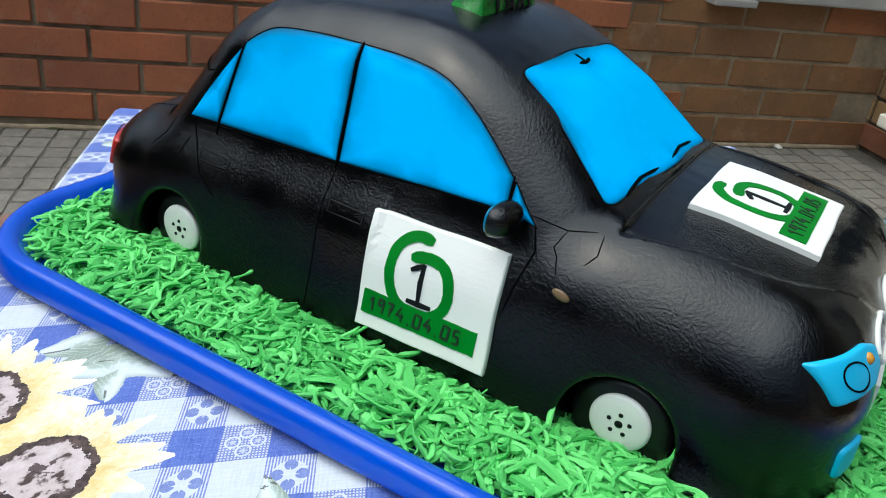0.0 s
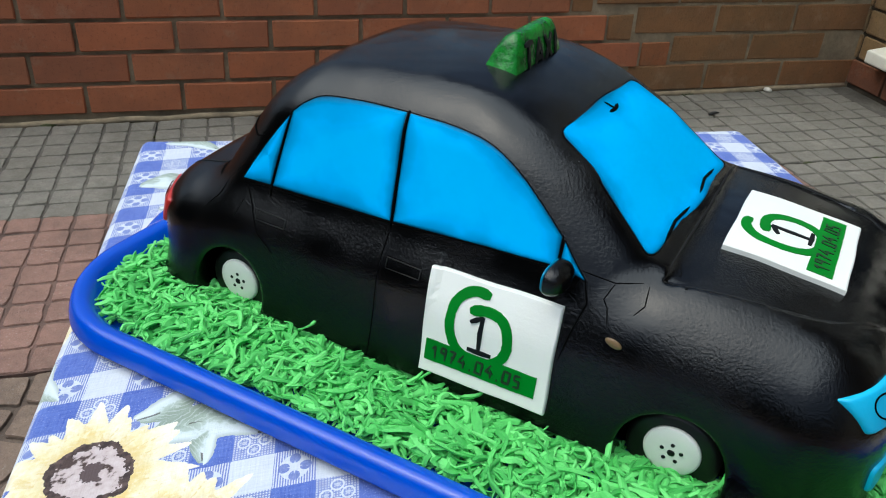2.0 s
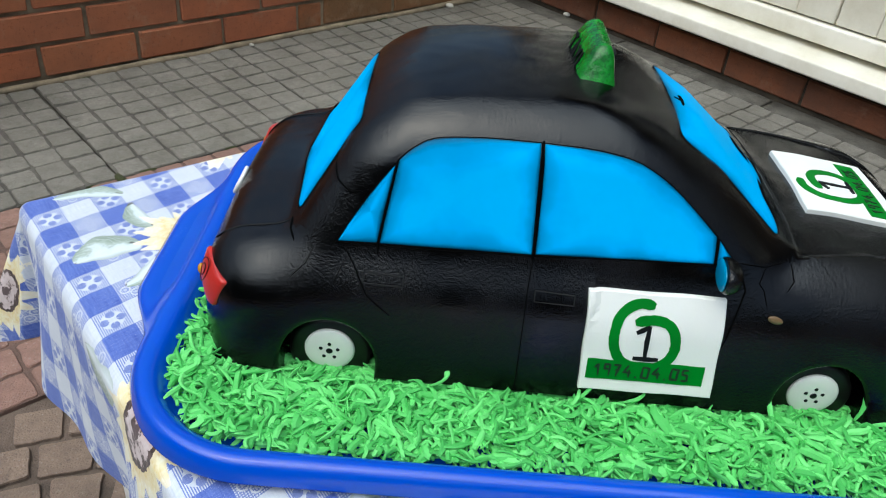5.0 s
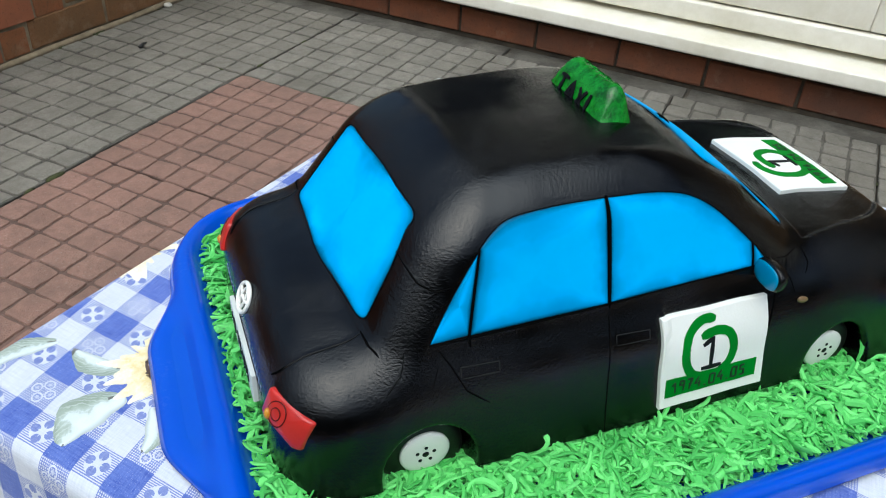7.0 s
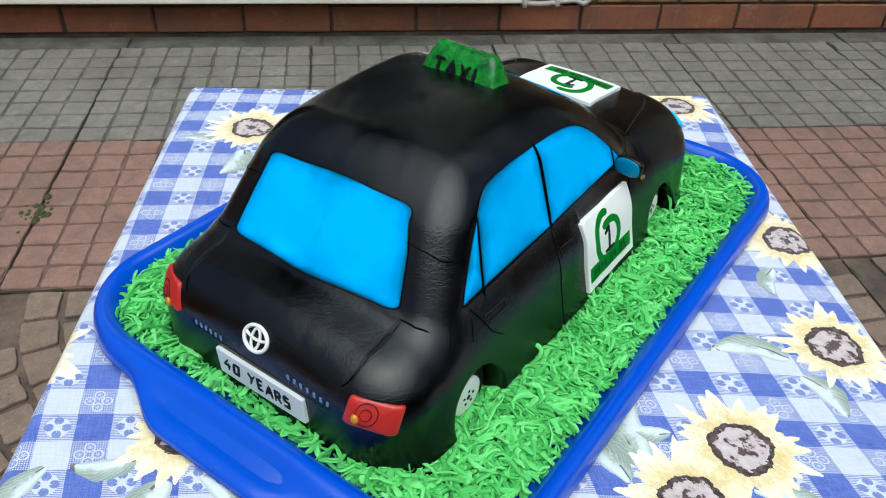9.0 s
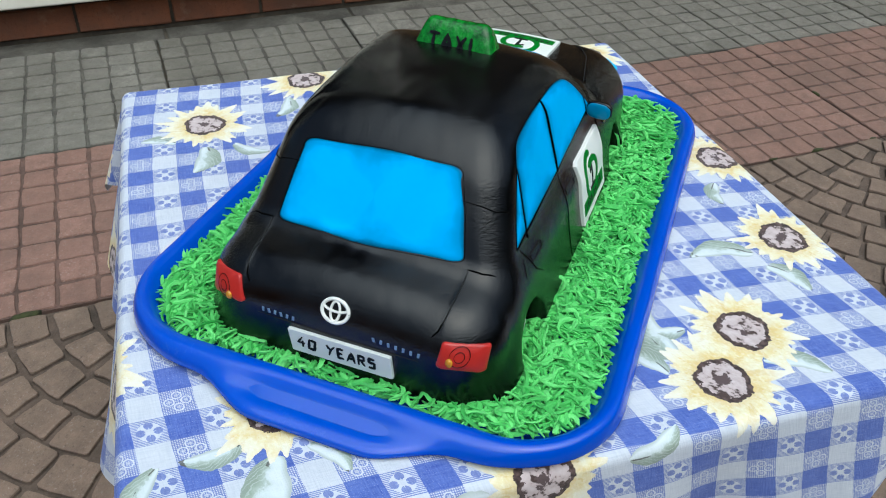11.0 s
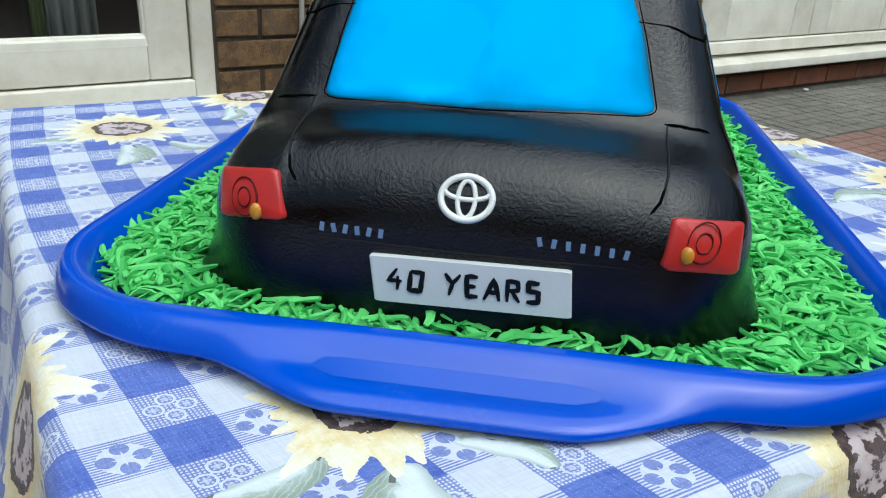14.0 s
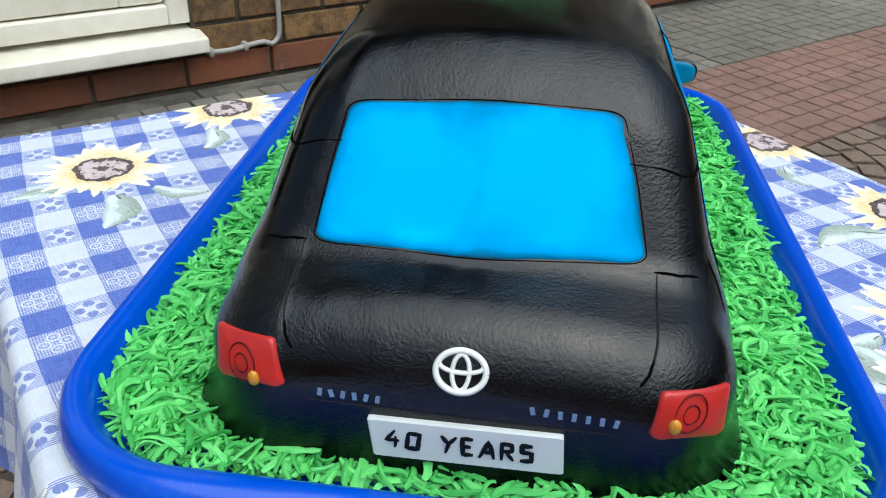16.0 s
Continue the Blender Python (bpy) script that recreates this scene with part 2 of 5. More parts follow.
n.base(n.mix(n.noise(14, 6), (0.22, 0.21, 0.2), (0.38, 0.37, 0.35)))
n.bump(n.noise(90, 4), 0.4, 0.003)
PIPE = material("grey_painted_pipe", (0.36, 0.34, 0.31), 0.5)
PEBBLE = material("pale_pebble", (0.55, 0.52, 0.45), 0.8)
TABLE = material("white_garden_plastic", (0.75, 0.75, 0.73), 0.4)

# ---- builders ----


def finish(name, bm, mat, smooth=True):
    bmesh.ops.recalc_face_normals(bm, faces=bm.faces)
    me = bpy.data.meshes.new(name)
    bm.to_mesh(me)
    bm.free()
    me.materials.append(mat)
    if smooth:
        me.shade_smooth()
    return me


def part(name, bm, mat, parent, label="", smooth=True, m=None):
    ob = new(name, finish(name, bm, mat, smooth))
    ob.parent = parent
    if m is not None:
        ob.matrix_basis = m
    if label:
        tagged(ob, label)
    return ob


def thing(name, label, category, m=None, **more):
    ob = new(name)
    ob.empty_display_size = 0.05
    if m is not None:
        ob.matrix_world = m
    return tagged(ob, label, category, **more)


def box(bm, lo, hi, bevel=0.0, segments=1):
    made = bmesh.ops.create_cube(bm, size=1)
    c = [(a + b) / 2 for a, b in zip(lo, hi)]
    s = [b - a for a, b in zip(lo, hi)]
    for v in made["verts"]:
        v.co = Vector([c[i] + v.co[i] * s[i] for i in range(3)])
    if bevel:
        edges = list({e for v in made["verts"] for e in v.link_edges})
        bmesh.ops.bevel(bm, geom=edges, offset=bevel, segments=segments, affect="EDGES", profile=0.6)
    return bm


def tube(bm, points, radius, sides=8, cap=True, taper=None):
    """A tube through points; taper gives a factor on the radius along it."""
    points = [Vector(p) for p in points]
    rings, up = [], None
    for i, p in enumerate(points):
        d = (points[min(i + 1, len(points) - 1)] - points[max(i - 1, 0)]).normalized()
        if up is None:
            up = d.orthogonal().normalized()
        up = (up - d * up.dot(d)).normalized()
        side = d.cross(up)
        r = radius * (taper(i / (len(points) - 1)) if taper else 1)
        rings.append([bm.verts.new(p + r * (math.cos(a) * up + math.sin(a) * side)) for a in [2 * math.pi * k / sides for k in range(sides)]])
    for a, b in zip(rings, rings[1:]):
        for k in range(sides):
            bm.faces.new((a[k], a[(k + 1) % sides], b[(k + 1) % sides], b[k]))
    if cap:
        bm.faces.new(rings[0][::-1])
        bm.faces.new(rings[-1])
    return bm


def curve(keys, x):
    """Smooth interpolation through (x, value) keys."""
    xs, ys = zip(*keys)
    if x <= xs[0]:
        return ys[0]
    if x >= xs[-1]:
        return ys[-1]
    i = max(k for k in range(len(xs) - 1) if xs[k] <= x)

    def slope(k):
        if k <= 0 or k >= len(xs) - 1:
            return 0.0 if 0 < k else (ys[1] - ys[0]) / (xs[1] - xs[0])
        a, b = (ys[k] - ys[k - 1]) / (xs[k] - xs[k - 1]), (ys[k + 1] - ys[k]) / (xs[k + 1] - xs[k])
        return 0.0 if a * b <= 0 else 2 * a * b / (a + b)

    h = xs[i + 1] - xs[i]
    u = (x - xs[i]) / h
    return ((2 * u ** 3 - 3 * u * u + 1) * ys[i] + (u ** 3 - 2 * u * u + u) * h * slope(i)
            + (3 * u * u - 2 * u ** 3) * ys[i + 1] + (u ** 3 - u * u) * h * slope(i + 1))

# ---- the yard: a runs along the back wall, b towards it ----
YARD = pose(0, 0, 0, 0, 0, 45)
FLOOR_Z, BACK_B, HOUSE_A = -0.425, 1.51, 1.535


def setting(name, bm, mat, label, category, smooth=False, m=YARD):
    ob = new(name, finish(name, bm, mat, smooth))
    ob.matrix_world = m
    return tagged(ob, label, category, kind="structure")


# the paving falls a little away from the house
FALL = YARD @ pose(HOUSE_A, 0, FLOOR_Z, 0, -0.54, 0) @ pose(-HOUSE_A, 0, -FLOOR_Z)


def floor_at(a):
    return FLOOR_Z + (a - HOUSE_A) * math.sin(radians(0.54))


# one sheet of ground out to the horizon
bm = bmesh.new()
for u, v in ((-400, -400), (400, -400), (400, 400), (-400, 400)):
    bm.verts.new((u, v, FLOOR_Z - 0.012))
bm.faces.new(bm.verts)
ground = setting("ground", bm, GROUND, "dark sandy dirt showing between the paving slabs", "ground", m=FALL)

# back garden wall: mortar core with a stepped top and a grey coping over its lower stretch
bm = bmesh.new()
box(bm, (-3.2, BACK_B + 0.008, FLOOR_Z - 0.05), (1.02, BACK_B + 0.2, 0.33))
box(bm, (1.02, BACK_B + 0.008, FLOOR_Z - 0.05), (HOUSE_A + 0.3, BACK_B + 0.2, -0.05))
wall_back = setting("wall_back", bm, MORTAR, "red brick garden wall with sandy mortar joints", "wall")
bm = bmesh.new()
box(bm, (1.03, BACK_B - 0.035, -0.05), (HOUSE_A + 0.25, BACK_B + 0.24, 0.004), 0.006, 2)
setting("coping", bm, COPING, "grey stone coping along the top of the low brick wall", "coping")
bm = bmesh.new()
box(bm, (0.955, BACK_B - 0.045, -0.066), (1.07, BACK_B + 0.02, -0.048), 0.004, 2)
setting("ledge", bm, COPING, "small pale stone ledge sticking out of the brick wall", "ledge")
# sandy fillet of mortar where wall and paving meet
bm = bmesh.new()
tube(bm, [(-3.2 + 0.08 * i, BACK_B - 0.002 + 0.004 * noise.noise(Vector((i * 0.6, 0, 3))), floor_at(-3.2 + 0.08 * i) - 0.004 + 0.003 * noise.noise(Vector((i * 0.9, 5, 3)))) for i in range(60)], 0.0085, 6)
setting("mortar_fillet", bm, MORTAR, "rough sandy mortar fillet at the foot of the garden wall", "trim", True)

# house wall: mortar core with two door openings through it
DOOR_1, DOOR_2 = (-0.352, 1.40), (-3.41, -2.05)
SILL_TOP, HEAD = -0.28, 1.72
bm = bmesh.new()
for b0, b1, z0, z1 in ((DOOR_1[1], BACK_B + 0.05, FLOOR_Z - 0.05, 2.32), (DOOR_2[1], DOOR_1[0], FLOOR_Z - 0.05, 2.32), (-5.5, DOOR_2[0], FLOOR_Z - 0.05, 2.32),
                       (DOOR_1[0], DOOR_1[1], FLOOR_Z - 0.05, SILL_TOP - 0.02), (DOOR_2[0], DOOR_2[1], FLOOR_Z - 0.05, SILL_TOP - 0.02),
                       (DOOR_1[0], DOOR_1[1], HEAD, 2.32), (DOOR_2[0], DOOR_2[1], HEAD, 2.32)):
    box(bm, (HOUSE_A + 0.008, b0, z0), (HOUSE_A + 0.24, b1, z1))
wall_house = setting("wall_house", bm, MORTAR_DARK, "brown brick house wall above a smooth red brick plinth", "wall")
# eaves added out of view; their height decides how much sky the car reflects
bm = bmesh.new()
box(bm, (HOUSE_A - 0.3, -5.5, 2.32), (HOUSE_A + 3.2, BACK_B + 0.05, 2.44))
setting("roof_eaves", bm, UNLIT_DARK, "house eaves added out of view to limit the sky, coloured dark", "eaves")

# plain walls added to close the yard's two unseen sides and darken reflections
for nm, lo, hi in (("wall_garden", (-3.4, -6.2, FLOOR_Z - 0.05), (-3.2, BACK_B, 1.5)), ("wall_end", (-3.2, -6.2, FLOOR_Z - 0.05), (HOUSE_A, -6.0, 1.5))):
    bm = bmesh.new()
    box(bm, lo, hi)
    setting(nm, bm, UNSEEN_WALL, "plain dark wall added out of view to darken reflections", "wall")

# rooms behind the two glazed doors, their dimness put into dark walls
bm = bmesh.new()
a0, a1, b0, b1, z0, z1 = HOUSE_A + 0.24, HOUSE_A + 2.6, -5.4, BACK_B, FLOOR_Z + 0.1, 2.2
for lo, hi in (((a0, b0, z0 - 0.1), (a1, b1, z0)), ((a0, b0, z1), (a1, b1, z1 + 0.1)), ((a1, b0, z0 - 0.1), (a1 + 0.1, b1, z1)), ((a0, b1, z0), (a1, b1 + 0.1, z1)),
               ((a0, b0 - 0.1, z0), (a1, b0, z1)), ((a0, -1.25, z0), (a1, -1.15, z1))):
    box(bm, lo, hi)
setting("room_walls", bm, UNLIT_DARK, "rooms behind the glazed doors, coloured dark to look unlit", "room")


def folded(name, bounds, label, mat=CURTAIN):
    b_lo, b_hi = bounds
    bm, rows = bmesh.new(), []
    for i in range(41):
        b = b_lo + (b_hi - b_lo) * i / 40
        a = HOUSE_A + 0.34 + 0.010 * math.sin(i * 0.55) + 0.006 * math.sin(i * 0.23)
        rows.append([bm.verts.new((a, b, z)) for z in (FLOOR_Z + 0.12, 1.6)])
    for p, q in zip(rows, rows[1:]):
        bm.faces.new((p[0], q[0], q[1], p[1]))
    ob = new(name, finish(name, bm, mat))
    ob.matrix_world = YARD
    s = ob.modifiers.new("thickness", "SOLIDIFY")
    s.thickness = 0.003
    return tagged(ob, label, "curtain")


folded("curtain", (-0.17, -0.055), "pale grey green curtain hanging behind the door glass")
folded("curtain", (-0.050, -0.020), "narrow leaf green curtain edge behind the door glass", GREEN_CURTAIN)
folded("curtain", (-3.25, -2.92), "grey green curtain hanging behind the door glass")


def glazed_door(name, span, leaves, label, rail=0.094, foot=0.096):
    """A white door set: outer frame, leaves with a deep bottom rail, gaskets, panes, and a projecting sill below."""
    b0, b1 = span
    door = thing(name, label, "door", YARD, kind="structure")
    f, a_in, a_out = 0.048, HOUSE_A + 0.075, HOUSE_A + 0.005

    def member(nm, lo, hi, bevel=0.005):
        bm = bmesh.new()
        box(bm, lo, hi, bevel, 2)
        return part(nm, bm, UPVC, door)

    member("frame_jamb", (a_out, b0, SILL_TOP + 0.004), (a_in, b0 + f, HEAD))
    member("frame_jamb", (a_out, b1 - f, SILL_TOP + 0.004), (a_in, b1, HEAD))
    member("frame_rail", (a_out + 0.001, b0 + f, SILL_TOP + 0.004), (a_in - 0.001, b1 - f, SILL_TOP + f))
    member("frame_rail", (a_out + 0.001, b0 + f, HEAD - f), (a_in - 0.001, b1 - f, HEAD))
    # sill with a rounded nose and a drip lip
    bm = bmesh.new()
    box(bm, (HOUSE_A - 0.055, b0 - 0.018, SILL_TOP - 0.052), (HOUSE_A + 0.09, b1 + 0.018, SILL_TOP), 0.005, 3)
    for v in bm.verts:
        if v.co.x < HOUSE_A - 0.02 and v.co.z > SILL_TOP - 0.02:
            v.co.z -= 0.018
    part("sill", bm, UPVC, door, "white projecting door sill with grime along its back")
    b_lo = b0 + f + 0.004
    step = (b1 - b0 - 2 * f - 0.004) / leaves
    for k in range(leaves):
        s0, s1 = b_lo + k * step, b_lo + (k + 1) * step - 0.004
        z0, z1 = SILL_TOP + f + 0.004, HEAD - f - 0.004
        fa, fb = a_out + 0.014, a_in + 0.004
        member("leaf_stile", (fa, s0, z0), (fb, s0 + rail, z1))
        member("leaf_stile", (fa, s1 - rail, z0), (fb, s1, z1))
        member("leaf_rail", (fa + 0.001, s0 + rail, z0), (fb - 0.001, s1 - rail, z0 + foot))
        member("leaf_rail", (fa + 0.001, s0 + rail, z1 - rail), (fb - 0.001, s1 - rail, z1))
        # sloping bead round the pane
        bm = bmesh.new()
        g = 0.012
        inner = [(s0 + rail, z0 + foot), (s1 - rail, z0 + foot), (s1 - rail, z1 - rail), (s0 + rail, z1 - rail)]
        for (p, q), (u, v) in zip(inner, inner[1:] + inner[:1]):
            box(bm, (fa + 0.012, min(p, u) - (0.0 if p != u else 0.004), min(q, v) - (0.0 if q != v else 0.004)),
                (fa + 0.03, max(p, u) + (0.004 if p == u else 0), max(q, v) + (0.004 if q == v else 0)))
        part("gasket", bm, GASKET, door, smooth=False)
        # inner bead: a second, lower step of white plastic round the pane, with sloping faces
        bm = bmesh.new()
        lo_b, hi_b, lo_z, hi_z = s0 + rail, s1 - rail, z0 + foot, z1 - rail
        loops = []
        for a_, inset in ((fa + 0.0005, -0.020), (fa + 0.010, 0.004), (fa + 0.0205, 0.006)):
            loops.append([bm.verts.new((a_, b_, z_)) for b_, z_ in ((lo_b + inset, lo_z + inset), (hi_b - inset, lo_z + inset), (hi_b - inset, hi_z - inset), (lo_b + inset, hi_z - inset))])
        for p_, q_ in zip(loops, loops[1:]):
            for k_ in range(4):
                bm.faces.new((p_[k_], p_[(k_ + 1) % 4], q_[(k_ + 1) % 4], q_[k_]))
        bead = part("glazing_bead", bm, UPVC, door, smooth=False)
        bm = bmesh.new()
        box(bm, (fa + 0.022, s0 + rail - 0.003, z0 + foot - 0.003), (fa + 0.028, s1 - rail + 0.003, z1 - rail + 0.003))
        pane = part("pane", bm, GLASS, door, smooth=False)
        pane.visible_shadow = False
    return door


glazed_door("door_1", DOOR_1, 2, "white plastic patio door with dark glass and a projecting sill")
glazed_door("door_2", DOOR_2, 2, "white plastic french doors with a projecting white sill", 0.118, 0.142)

# grey pipe that runs along the plinth and turns up the wall
pipe = thing("waste_pipe", "thin grey painted pipe clipped along the brown brick wall", "pipe", YARD)
bm = bmesh.new()
run = [(HOUSE_A - 0.012, -0.375 - 0.018 * i, -0.343 - 0.004 * math.sin(i * 0.6)) for i in range(9)]
bend = [(HOUSE_A - 0.012, -0.53 - 0.03 * math.sin(t), -0.318 - 0.03 * math.cos(t)) for t in [k * math.pi / 12 for k in range(1, 7)]]
rise = [(HOUSE_A - 0.012, -0.561 - 0.002 * i, -0.30 + 0.1 * i) for i in range(20)]
tube(bm, run + bend + rise, 0.0062, 10)
part("pipe_run", bm, PIPE, pipe)
for b, z in ((-0.385, -0.345), (-0.47, -0.343), (-0.564, -0.19)):
    bm = bmesh.new()
    box(bm, (HOUSE_A - 0.02, b - 0.006, z - 0.01), (HOUSE_A + 0.004, b + 0.006, z + 0.01), 0.002)
    part("pipe_clip", bm, PIPE, pipe)

# ---- table and cloth ----
TABLE_A, TABLE_B, TABLE_HALF, TABLE_TURN, CLOTH_Z = 0.0145, -0.009, 0.2365, -4.2, 0.028
table_m = YARD @ pose(TABLE_A, TABLE_B, 0, 0, 0, TABLE_TURN)
table = thing("garden_table", "low square white plastic garden table under a printed cloth", "table", table_m)
bm = bmesh.new()
h = TABLE_HALF - 0.004
box(bm, (-h, -h, CLOTH_Z - 0.03), (h, h, CLOTH_Z - 0.002), 0.008, 3)
part("tabletop", bm, TABLE, table)
for sx in (-1, 1):
    for sy in (-1, 1):
        bm = bmesh.new()
        box(bm, (sx * 0.2 - 0.018, sy * 0.2 - 0.018, floor_at(0) - 0.004), (sx * 0.2 + 0.018, sy * 0.2 + 0.018, CLOTH_Z - 0.028), 0.006, 2)
        part("leg", bm, TABLE, table)

# cloth: fabric coordinates u, v lie flat on the top and run over the edge
FLOWERS = ((0.150, 0.177), (0.205, 0.079), (-0.030, -0.203), (-0.134, -0.182), (-0.232, -0.058), (-0.202, -0.095), (-0.257, 0.067), (-0.1665, 0.1845), (0.176, -0.197), (-0.104, 0.283),
           (0.33, -0.10), (-0.31, -0.20), (-0.292, 0.306), (0.06, -0.33), (0.30, 0.30), (-0.20, -0.32), (0.10, 0.33))
DROP = 0.098
core = np.arange(-TABLE_HALF, TABLE_HALF + 1e-6, 0.0014)
skirt = np.arange(0.003, DROP, 0.003)
line = np.concatenate((-TABLE_HALF - skirt[::-1], core, TABLE_HALF + skirt))
U, V = np.meshgrid(line, line, indexing="ij")
cu, cv = np.clip(U, -TABLE_HALF + 0.006, TABLE_HALF - 0.006), np.clip(V, -TABLE_HALF + 0.006, TABLE_HALF - 0.006)
eu, ev = U - cu, V - cv
L = np.hypot(eu, ev)
nu, nv = eu / np.maximum(L, 1e-9), ev / np.maximum(L, 1e-9)
turn = np.minimum(L / 0.008, math.pi / 2)
hang = np.maximum(L - 0.008 * math.pi / 2, 0)
along = cu * nv - cv * nu + np.arctan2(nv, nu) * 0.06
wave = (0.009 + 0.005 * np.clip(nv, 0, 1)) * np.minimum(hang / 0.12, 1) * (1 - np.clip(2 * np.abs(nu * nv), 0, 1)) * (np.sin(along * 38 + 0.6) + 0.5 * np.sin(along * 83 + 2.0))
flare = 0.08 + 0.12 * np.clip(nv, 0, 1) ** 2 + 0.30 * np.clip(2 * np.abs(nu * nv), 0, 1) ** 2
out = 0.008 * np.sin(turn) + hang * flare + wave
Z = CLOTH_Z - 0.008 * (1 - np.cos(turn)) - hang * np.sqrt(1 - flare ** 2)
flat = np.clip(1 - L / 0.01, 0, 1)
Z = Z + flat * (0.0006 * np.sin(U * 31 + V * 17) + 0.0005 * np.sin(V * 43 - U * 11 + 1))
X, Y = cu + nu * out, cv + nv * out
# the print runs straight with the yard, so it lies a little askew on the table
ct, st = math.cos(radians(TABLE_TURN)), math.sin(radians(TABLE_TURN))
U, V = TABLE_A - 0.034 + ct * U - st * V, TABLE_B + 0.027 + st * U + ct * V
petal, disc, leaf = (np.full(U.shape, -0.05) for _ in range(3))
vein = np.full(U.shape, 0.02)
ray = np.full(U.shape, 9.0)
fold = np.full(U.shape, 0.02)
rng = np.random.RandomState(5)
for k, (fu, fv) in enumerate(FLOWERS):
    du, dv = U - fu, V - fv
    rad, th = np.hypot(du, dv), np.arctan2(dv, du)
    spin = rng.rand() * 6.28
    ray = np.minimum(ray, rad / 0.0375)
    reach, under = np.full(U.shape, -1.0), np.full(U.shape, -1.0)
    for j in range(27):
        ang = spin + j * 6.283 / 27 + rng.uniform(-0.14, 0.14)
        far, wide = 0.0375 * rng.uniform(0.74, 1.16), rng.uniform(0.0036, 0.0066)
        p, q = du * math.cos(ang) + dv * math.sin(ang), -du * math.sin(ang) + dv * math.cos(ang)
        t = np.clip(p / far, 0, 1)
        own = np.where((p > 0) & (p < far), wide * np.minimum(1, 2.3 * (1 - t)) ** 0.75 * np.minimum(1, 0.35 + 2 * t) - np.abs(q + 0.10 * (p - 0.015)), -1)
        under = np.maximum(under, np.minimum(reach, own))
        reach = np.maximum(reach, own)
        vein = np.where((p > 0.012) & (p < far), np.minimum(vein, np.abs(q + 0.10 * (p - 0.015))), vein)
    fold = np.where(under > 0, np.minimum(fold, reach - under), fold)
    petal = np.maximum(petal, np.maximum(reach, 0.0232 - rad))
    disc = np.maximum(disc, 0.0165 * (1 + 0.04 * np.sin(3 * th + k) + 0.03 * np.sin(7 * th)) - rad)
# leaves: foot, tip, width against length, and which way they bow
LEAVES = ((-0.182, 0.203, -0.185, 0.238, 0.46, 1), (-0.197, 0.193, -0.235, 0.194, 0.78, -1), (-0.196, 0.174, -0.221, 0.158, 0.52, 1), (-0.184, 0.248, -0.222, 0.262, 0.42, -1),
          (-0.257, 0.096, -0.254, 0.138, 0.66, 1), (-0.262, 0.020, -0.250, -0.014, 0.50, -1), (-0.143, -0.150, -0.132, -0.104, 0.44, -1), (-0.156, -0.150, -0.188, -0.161, 0.60, 1),
          (-0.212, -0.043, -0.164, -0.047, 0.56, 1), (-0.218, -0.032, -0.192, -0.008, 0.50, -1), (-0.226, -0.090, -0.250, -0.122, 0.46, 1), (-0.190, -0.062, -0.176, -0.030, 0.40, 1),
          (0.126, 0.202, 0.136, 0.230, 0.48, -1), (0.114, 0.180, 0.079, 0.195, 0.62, 1), (0.114, 0.160, 0.094, 0.134, 0.46, -1), (0.176, 0.100, 0.146, 0.118, 0.5, 1),
          (-0.020, -0.165, 0.012, -0.150, 0.5, 1), (-0.060, -0.178, -0.088, -0.166, 0.5, -1), (0.150, -0.178, 0.120, -0.165, 0.5, 1))
along_leaf, across_leaf = np.zeros(U.shape), np.zeros(U.shape)
for k, (bu_, bv_, tu_, tv_, fat, bow) in enumerate(LEAVES):
    size = math.hypot(tu_ - bu_, tv_ - bv_)
    cu_, su_ = (tu_ - bu_) / size, (tv_ - bv_) / size
    p, q = (U - bu_) * cu_ + (V - bv_) * su_, -(U - bu_) * su_ + (V - bv_) * cu_
    t = np.clip(p / size, 0, 1)
    half = fat * size * 0.98 * t ** 0.55 * (1 - t) ** 0.75 * (1 + 0.07 * np.sin(13 * t + k))
    q = q - bow * 0.16 * size * np.sin(math.pi * t)
    own = np.where((p > 0) & (p < size), half - np.abs(q), -0.05)
    better = own > leaf
    leaf = np.where(better, own, leaf)
    along_leaf = np.where(better, t, along_leaf)
    across_leaf = np.where(better, bow * q / np.maximum(half, 1e-4), across_leaf)
# the printed squares run a little skew and stretched on the table
PERIOD = 0.0365
weave_u = (2.477 + 28.734 * U - 3.498 * V - 1.753 * U * V - 1.813 * U ** 2 + 3.741 * V ** 2) * PERIOD - 0.009
weave_v = (4.641 + 1.089 * U + 27.482 * V - 2.490 * U * V + 9.163 * U ** 2 + 1.635 * V ** 2) * PERIOD - 0.004
count = len(line)
verts = np.stack((X, Y, Z), -1).reshape(-1, 3)
ids = np.arange(count * count).reshape(count, count)
quads = np.stack((ids[:-1, :-1], ids[1:, :-1], ids[1:, 1:], ids[:-1, 1:]), -1).reshape(-1, 4)
me = bpy.data.meshes.new("tablecloth")
me.from_pydata(verts.tolist(), [], quads.tolist())
for nm, field in (("weave_u", weave_u), ("weave_v", weave_v), ("ray", ray), ("petal", petal), ("disc", disc), ("leaf", leaf), ("vein", vein), ("along_leaf", along_leaf), ("across_leaf", across_leaf), ("fold", fold)):
    layer = me.attributes.new(nm, "FLOAT", "POINT")
    layer.data.foreach_set("value", field.astype(np.float32).ravel())
me.shade_smooth()

CLOTH = material("printed_gingham_cotton", (0.7, 0.72, 0.78), 0.9)
n = Nodes(CLOTH)
u, v = n.attr("weave_u"), n.attr("weave_v")
both = n.t.nodes.new("ShaderNodeCombineXYZ")
n.link(u, both.inputs[0]), n.link(v, both.inputs[1])
where = both.outputs[0]
